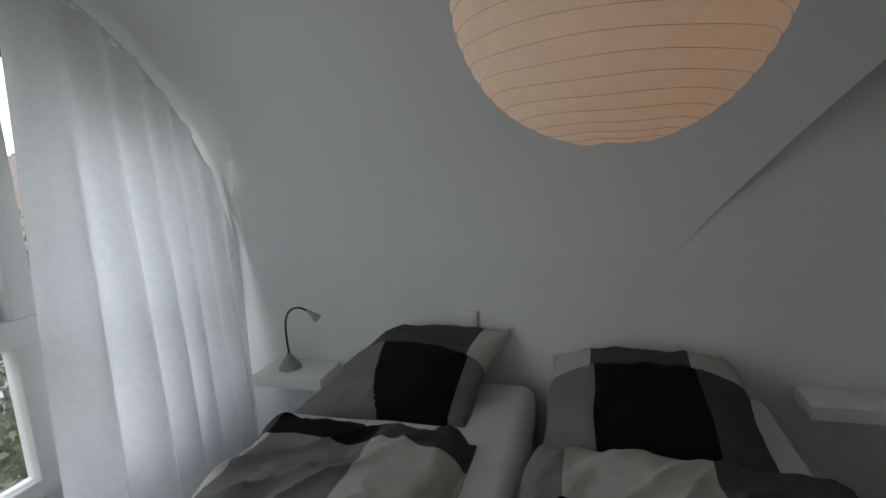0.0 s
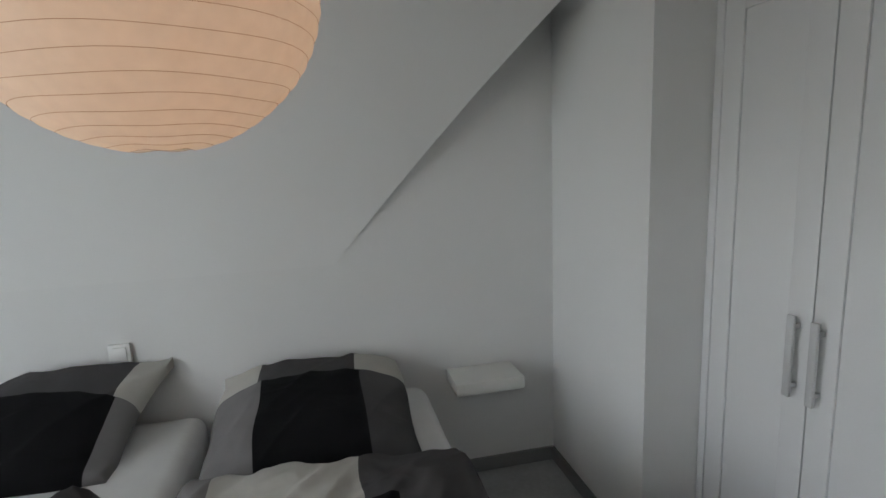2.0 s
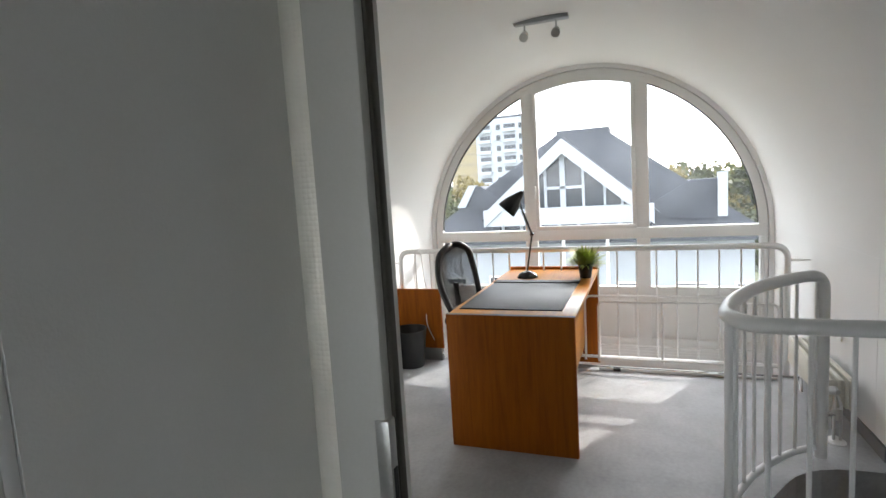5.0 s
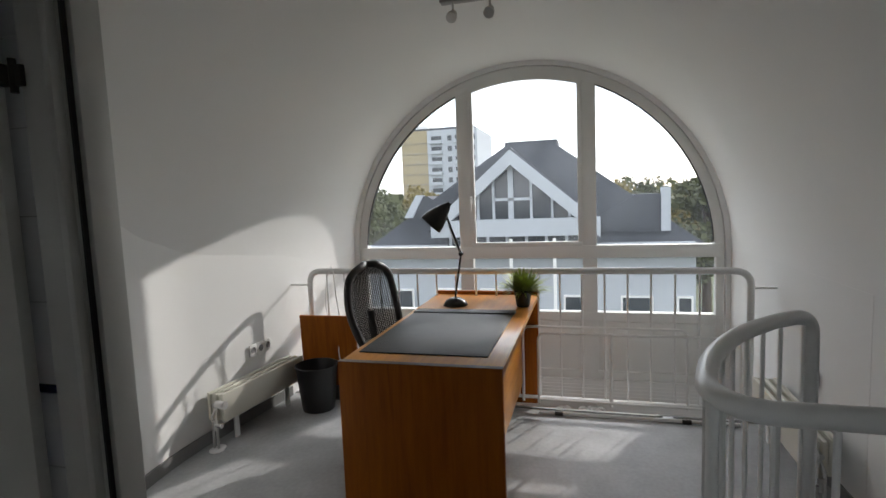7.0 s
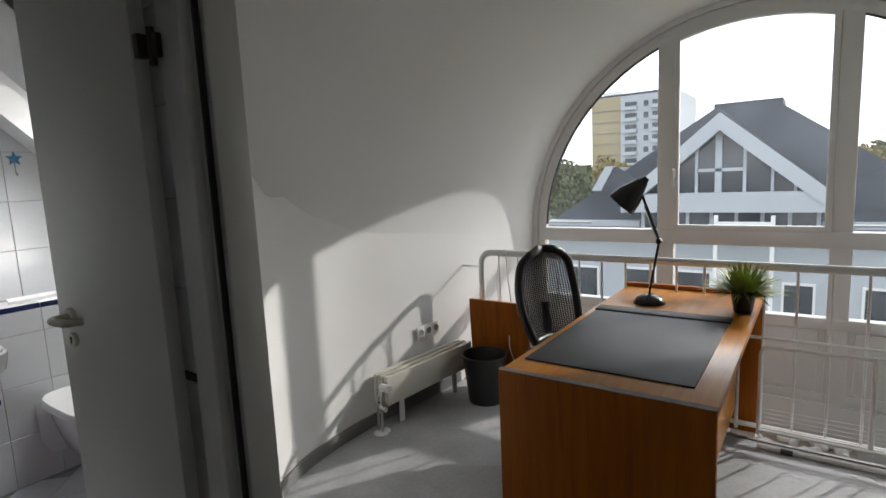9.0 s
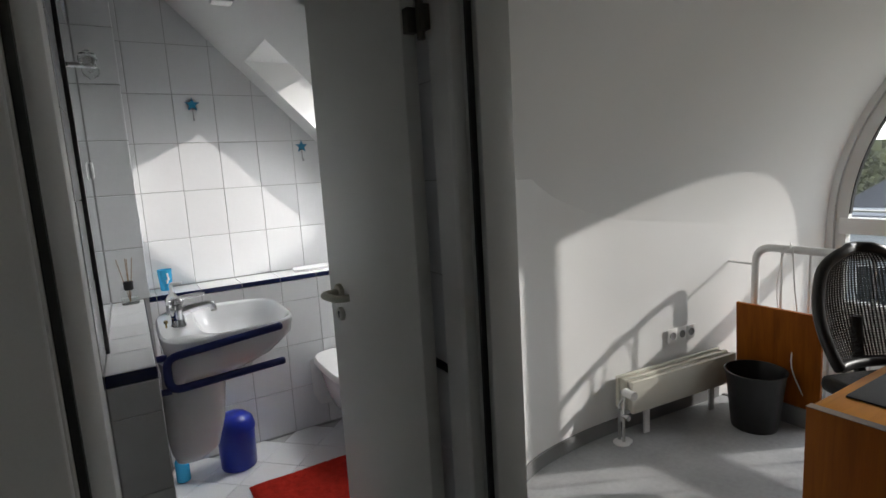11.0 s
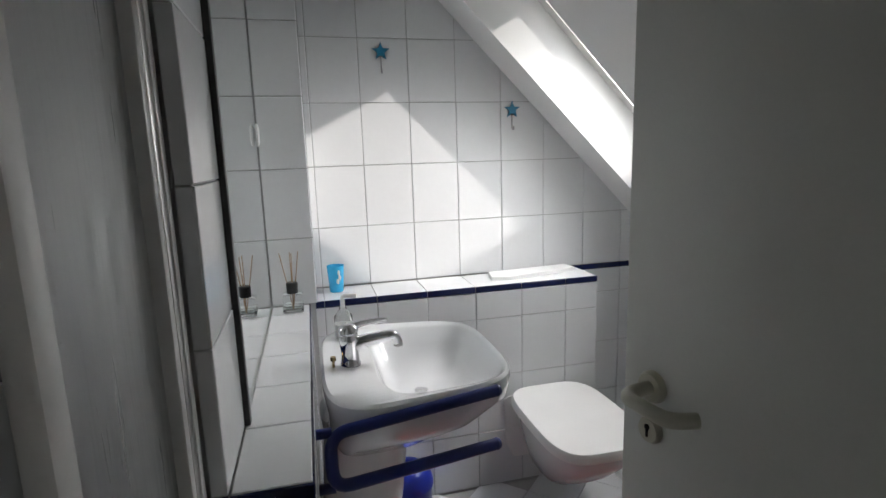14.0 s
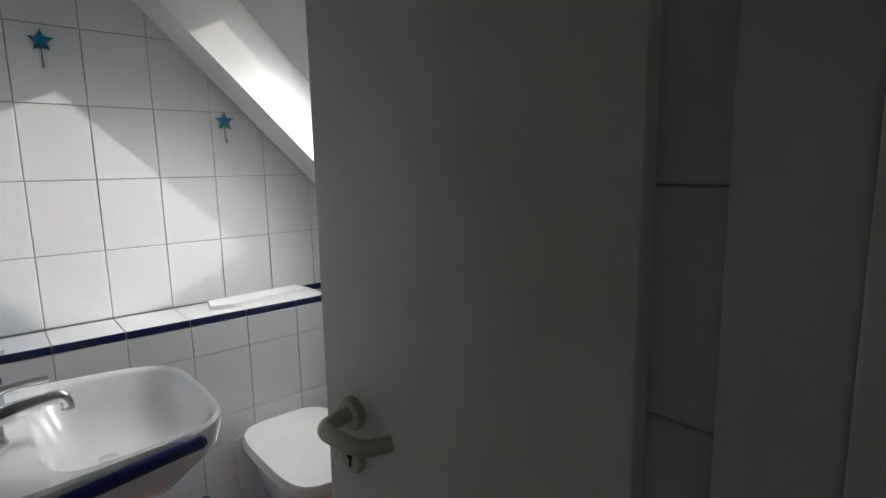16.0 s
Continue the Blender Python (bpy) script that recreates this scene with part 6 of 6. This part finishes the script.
def gable_house():
    h = thing("gable_house", (28, 3.5, GZ), "white house with dark slate roof and glazed gable", "house")
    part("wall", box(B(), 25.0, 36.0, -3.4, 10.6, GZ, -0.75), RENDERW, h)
    part("roof", yz(B(), 25.4, [(11.4, -1.35), (4.05, 3.45), (2.0, 3.45), (-4.3, -1.2)], 10.0), SLATE, h)
    part("ridge_box", box(B(), 25.6, 27.5, 1.9, 4.1, 3.3, 3.62), SLATE, h)
    part("eaves", box(B(), 24.2, 25.5, -4.3, 11.4, -1.15, -0.98), SLATE, h)
    ap, sl = (3.72, 3.2), 0.862

    def edge(y):
        return ap[1] - sl * abs(y - ap[0])
    for sgn, far in ((1, 7.15), (-1, 0.2)):
        part("bargeboard", yz(B(), 24.25, [ap, (far, edge(far)), (far, edge(far) - 0.62), (ap[0], ap[1] - 0.62)], 0.3), RENDERW, h)
    part("gable_glass", yz(B(), 24.75, [(ap[0], 2.5), (6.0, 0.55), (6.0, 0.3), (1.4, 0.3), (1.4, 0.55)], 0.1), DARKGLASS, h)
    part("gable_roof", yz(B(), 24.5, [(ap[0], ap[1] + 0.1), (7.4, edge(7.4)), (7.4, edge(7.4) - 0.15), (ap[0], 3.0), (0.0, edge(0.0) - 0.15), (0.0, edge(0.0))], 5.0), SLATE, h)
    for y, wd_ in ((5.17, 0.09), (4.5, 0.1), (3.77, 0.22), (2.93, 0.1), (2.08, 0.09), (1.4, 0.09)):
        part("mullion", box(B(), 24.6, 24.76, y - wd_ / 2, y + wd_ / 2, 0.3, max(edge(y) - 0.5, 0.5)), RENDERW, h)
    part("glazing_bar", box(B(), 24.6, 24.76, 2.93, 4.5, 1.12, 1.24), RENDERW, h)
    part("fascia", box(B(), 24.3, 24.9, 0.2, 7.2, -0.35, 0.36), RENDERW, h)
    part("strip_window", box(B(), 24.8, 25.1, 0.6, 6.6, -0.98, -0.35), DARKGLASS, h)
    for k in range(8):
        part("mullion", box(B(), 24.74, 24.8, 0.65 + 0.82 * k, 0.77 + 0.82 * k, -0.98, -0.35), RENDERW, h)
    part("balcony_rail", box(B(), 23.6, 23.7, 1.9, 3.7, -0.86, -0.62), PLASTIC_W, h)
    for y in (1.9, 3.62):
        part("balcony_post", box(B(), 23.58, 23.72, y, y + 0.12, -3.9, -0.4), PLASTIC_W, h)
    part("roof_rail", tube(B(), [(24.3, 10.5, -0.75), (24.3, 8.4, -0.75)], 0.05, 6), STEEL, h)
    part("roof_rail", tube(B(), [(24.3, 0.0, -0.78), (24.3, -4.0, -0.78)], 0.05, 6), STEEL, h)
    part("dormer_cheek", yz(B(), 25.2, [(8.7, 0.5), (8.1, 1.5), (7.75, 1.5), (8.3, 0.5)], 0.3), RENDERW, h)
    part("dormer_roof", yz(B(), 25.3, [(8.2, 1.45), (7.6, 1.45), (6.0, 0.4), (8.4, 0.4)], 2.0), SLATE, h)
    part("dormer_cheek", box(B(), 25.2, 25.5, -2.5, -2.15, -0.3, 1.45), RENDERW, h)
    part("dormer_roof", yz(B(), 25.3, [(-2.2, 1.2), (-1.2, 1.2), (1.2, -0.2), (-2.3, -0.4)], 2.0), SLATE, h)
    for y, z, ww, hh in ((-1.2, -3.5, 1.25, 1.2), (-3.0, -3.5, 0.6, 1.2), (1.2, -3.5, 1.0, 1.2), (4.6, -3.4, 1.3, 1.5), (6.6, -3.4, 1.3, 1.5), (8.9, -3.4, 1.2, 1.4), (4.6, -6.4, 1.3, 1.6), (-1.2, -6.4, 1.2, 1.6), (8.0, -6.4, 1.2, 1.6)):
        wn_ = part("window", box(B(), 24.9, 25.02, y - ww / 2, y + ww / 2, z - hh / 2, z + hh / 2), PLASTIC_W, h)
        part("pane", box(B(), 24.88, 24.9, y - ww / 2 + 0.08, y + ww / 2 - 0.08, z - hh / 2 + 0.08, z + hh / 2 - 0.08), DARKGLASS, wn_)
        part("sill", box(B(), 24.82, 25.0, y - ww / 2 - 0.05, y + ww / 2 + 0.05, z - hh / 2 - 0.07, z - hh / 2), PLASTIC_W, wn_)


gable_house()


def tower_block():
    t = thing("tower_block", (95, 25, GZ), "tall apartment tower with yellow side and white balconies", "building")
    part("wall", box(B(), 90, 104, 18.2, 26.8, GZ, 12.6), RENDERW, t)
    part("side_wall", box(B(), 90.4, 103.6, 26.8, 31.6, GZ, 12.7), YELLOWR, t)
    part("roof", box(B(), 91, 103, 19, 31, 12.6, 13.1), SLATE, t)
    part("plant_room", box(B(), 93, 100, 27.5, 30.5, 12.7, 13.9), STEEL, t)
    part("antenna", tube(B(), [(95, 29.0, 13.0), (95, 29.0, 17.0)], 0.08, 6), STEEL, t)
    for f in range(9):
        z = 11.1 - 1.75 * f
        part("floor_line", box(B(), 90.3, 90.42, 26.8, 31.6, z - 0.55, z - 0.47), SKIRT, t)
        for y, ww in ((25.2, 1.8), (22.9, 0.7), (21.0, 1.9), (19.0, 0.8)):
            wn_ = part("window", box(B(), 89.93, 90.02, y - ww / 2, y + ww / 2, z - 0.35, z + 0.5), DARKGLASS, t)
            if ww > 1:
                part("balcony", box(B(), 89.4, 90.0, y - ww / 2 - 0.1, y + ww / 2 + 0.1, z - 0.75, z - 0.2), RENDERW, wn_)


tower_block()


def tree(x, y, top, r, mat, seed, n=900, leaf=0.34):
    rng = random.Random(seed)
    t = thing("tree", (x, y, GZ), "leafy autumn tree with an uneven open crown", "tree", "garden trees")
    zc = top - r
    part("trunk", tube(B(), [(x, y, GZ), (x + 0.1, y, (GZ + zc) / 2), (x, y + 0.1, zc)], [0.32, 0.22, 0.08], 9), BARK, t)
    blobs = []
    for k in range(9):
        a, e = rng.uniform(0, 6.28), rng.uniform(-0.6, 1.2)
        d = Vector((math.cos(a) * math.cos(e), math.sin(a) * math.cos(e), math.sin(e))) * r * rng.uniform(0.35, 0.75)
        c = Vector((x, y, zc)) + d
        blobs.append((c, r * rng.uniform(0.3, 0.5)))
        part("limb", tube(B(), [Vector((x, y, zc - r * 0.7)), Vector((x, y, zc - r * 0.2)) + d * 0.4, c], [0.1, 0.07, 0.03], 6), BARK, t)
    bm = B()
    for k in range(n):
        c, br = rng.choice(blobs)
        d = Vector((rng.gauss(0, 1), rng.gauss(0, 1), rng.gauss(0, 1))).normalized() * br * rng.uniform(0.5, 1.08)
        nrm = Vector((rng.gauss(0, 1), rng.gauss(0, 1), rng.gauss(0, 1) + 0.6)).normalized()
        u = nrm.orthogonal().normalized() * leaf * rng.uniform(0.4, 1.0)
        w_ = nrm.cross(u).normalized() * leaf * rng.uniform(0.3, 0.7)
        p = c + d
        bm.faces.new([bm.verts.new(p + u), bm.verts.new(p + w_), bm.verts.new(p - u * 0.8), bm.verts.new(p - w_)])
    part("crown", bm, mat, t, "clumps of small leaves")


for k, (x, y, top, r, mat) in enumerate([
        (46, 19.0, 3.6, 3.6, FOLIAGE), (52, 23.0, 3.9, 3.4, FOLIAGE), (40, 15.5, 1.2, 3.0, FOLIAGE), (60, 19.5, 3.0, 3.0, FOLIAGE_Y), (58, 17.0, 2.6, 2.8, FOLIAGE_Y),
        (50, -3.5, 3.1, 3.0, FOLIAGE), (54, -6.5, 2.6, 3.2, FOLIAGE_Y), (34, -5.6, 3.2, 2.4, FOLIAGE), (60, -10.0, 2.8, 3.5, FOLIAGE), (33, -4.6, 0.2, 2.4, FOLIAGE), (48, -1.5, 2.2, 2.6, FOLIAGE_Y),
        (17.5, 3.0, -2.4, 1.5, FOLIAGE), (18.5, 5.2, -2.6, 1.4, FOLIAGE_Y), (17.0, 1.2, -3.0, 1.2, FOLIAGE_Y), (16.5, 7.2, -1.6, 1.6, FOLIAGE)]):
    tree(x, y, top, r, mat, 40 + k, 1300, 0.3 if x > 20 else 0.12)

bm = B()
rng = random.Random(77)
for k in range(5200):
    a = rng.uniform(-0.6, 0.6)
    d = rng.uniform(130, 190)
    h = rng.uniform(-4, 1.5 + 2.0 * noise.noise(Vector((a * 9, 0, 0))))
    p = Vector((d * math.cos(a), d * math.sin(a), h))
    n_ = Vector((rng.gauss(0, 1), rng.gauss(0, 1), rng.gauss(0, 1))).normalized()
    u = n_.orthogonal().normalized() * rng.uniform(0.6, 1.6)
    w_ = n_.cross(u)
    bm.faces.new([bm.verts.new(p + u), bm.verts.new(p + w_), bm.verts.new(p - u), bm.verts.new(p - w_)])
tagged(finish("far_woods", bm, FOLIAGE), "far dark woods along the horizon", "woods", kind="stuff")


# street side, seen past the curtain
def tile_house(x, y, turn, label):
    t = thing("row_house", (x, y, GZ), label, "house", "houses across the garden")
    m = Matrix.Translation((x, y, 0)) @ Matrix.Rotation(radians(turn), 4, "Z")

    def p(name, bm, mat, parent=t):
        bm.transform(m)
        return part(name, bm, mat, parent)
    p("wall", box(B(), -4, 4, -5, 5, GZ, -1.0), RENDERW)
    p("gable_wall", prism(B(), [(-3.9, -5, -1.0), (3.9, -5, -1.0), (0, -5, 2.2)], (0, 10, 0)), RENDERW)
    p("roof", prism(B(), [(-4.6, -5.4, -1.45), (0, -5.4, 2.4), (0, -5.4, 2.65), (-4.8, -5.4, -1.3)], (0, 10.8, 0)), BRICKRED)
    p("roof", prism(B(), [(4.6, -5.4, -1.45), (0, -5.4, 2.4), (0, -5.4, 2.65), (4.8, -5.4, -1.3)], (0, 10.8, 0)), BRICKRED)
    p("chimney", box(B(), 0.6, 1.2, -1, -0.4, 1.5, 3.5), BRICKRED)
    for yy in (-3.0, 0.0, 3.0):
        w2 = p("window", box(B(), 3.95, 4.06, yy - 0.6, yy + 0.6, -3.6, -2.2), PLASTIC_W)
        p("pane", box(B(), 4.06, 4.08, yy - 0.5, yy + 0.5, -3.5, -2.3), DARKGLASS, w2)


tile_house(-23.0, 20.0, -48, "white row house with a weathered clay tiled roof")
tile_house(-38.0, 30.0, 15, "white house with clay roof among trees")
for k, (x, y, top, r, mat) in enumerate([(-9.5, 7.2, -1.2, 1.7, FOLIAGE), (-11, 9.6, -1.6, 1.8, FOLIAGE_Y), (-8.0, 7.4, -3.6, 1.6, FOLIAGE), (-30, 25, 3.4, 3.4, FOLIAGE), (-36, 22, 3.8, 4.0, FOLIAGE), (-7.0, 5.2, -3.2, 1.4, FOLIAGE), (-14.0, 11.0, 0.7, 1.9, FOLIAGE)]):
    tree(x, y, top, r, mat, 90 + k, 1300, 0.13 if x > -20 else 0.32)
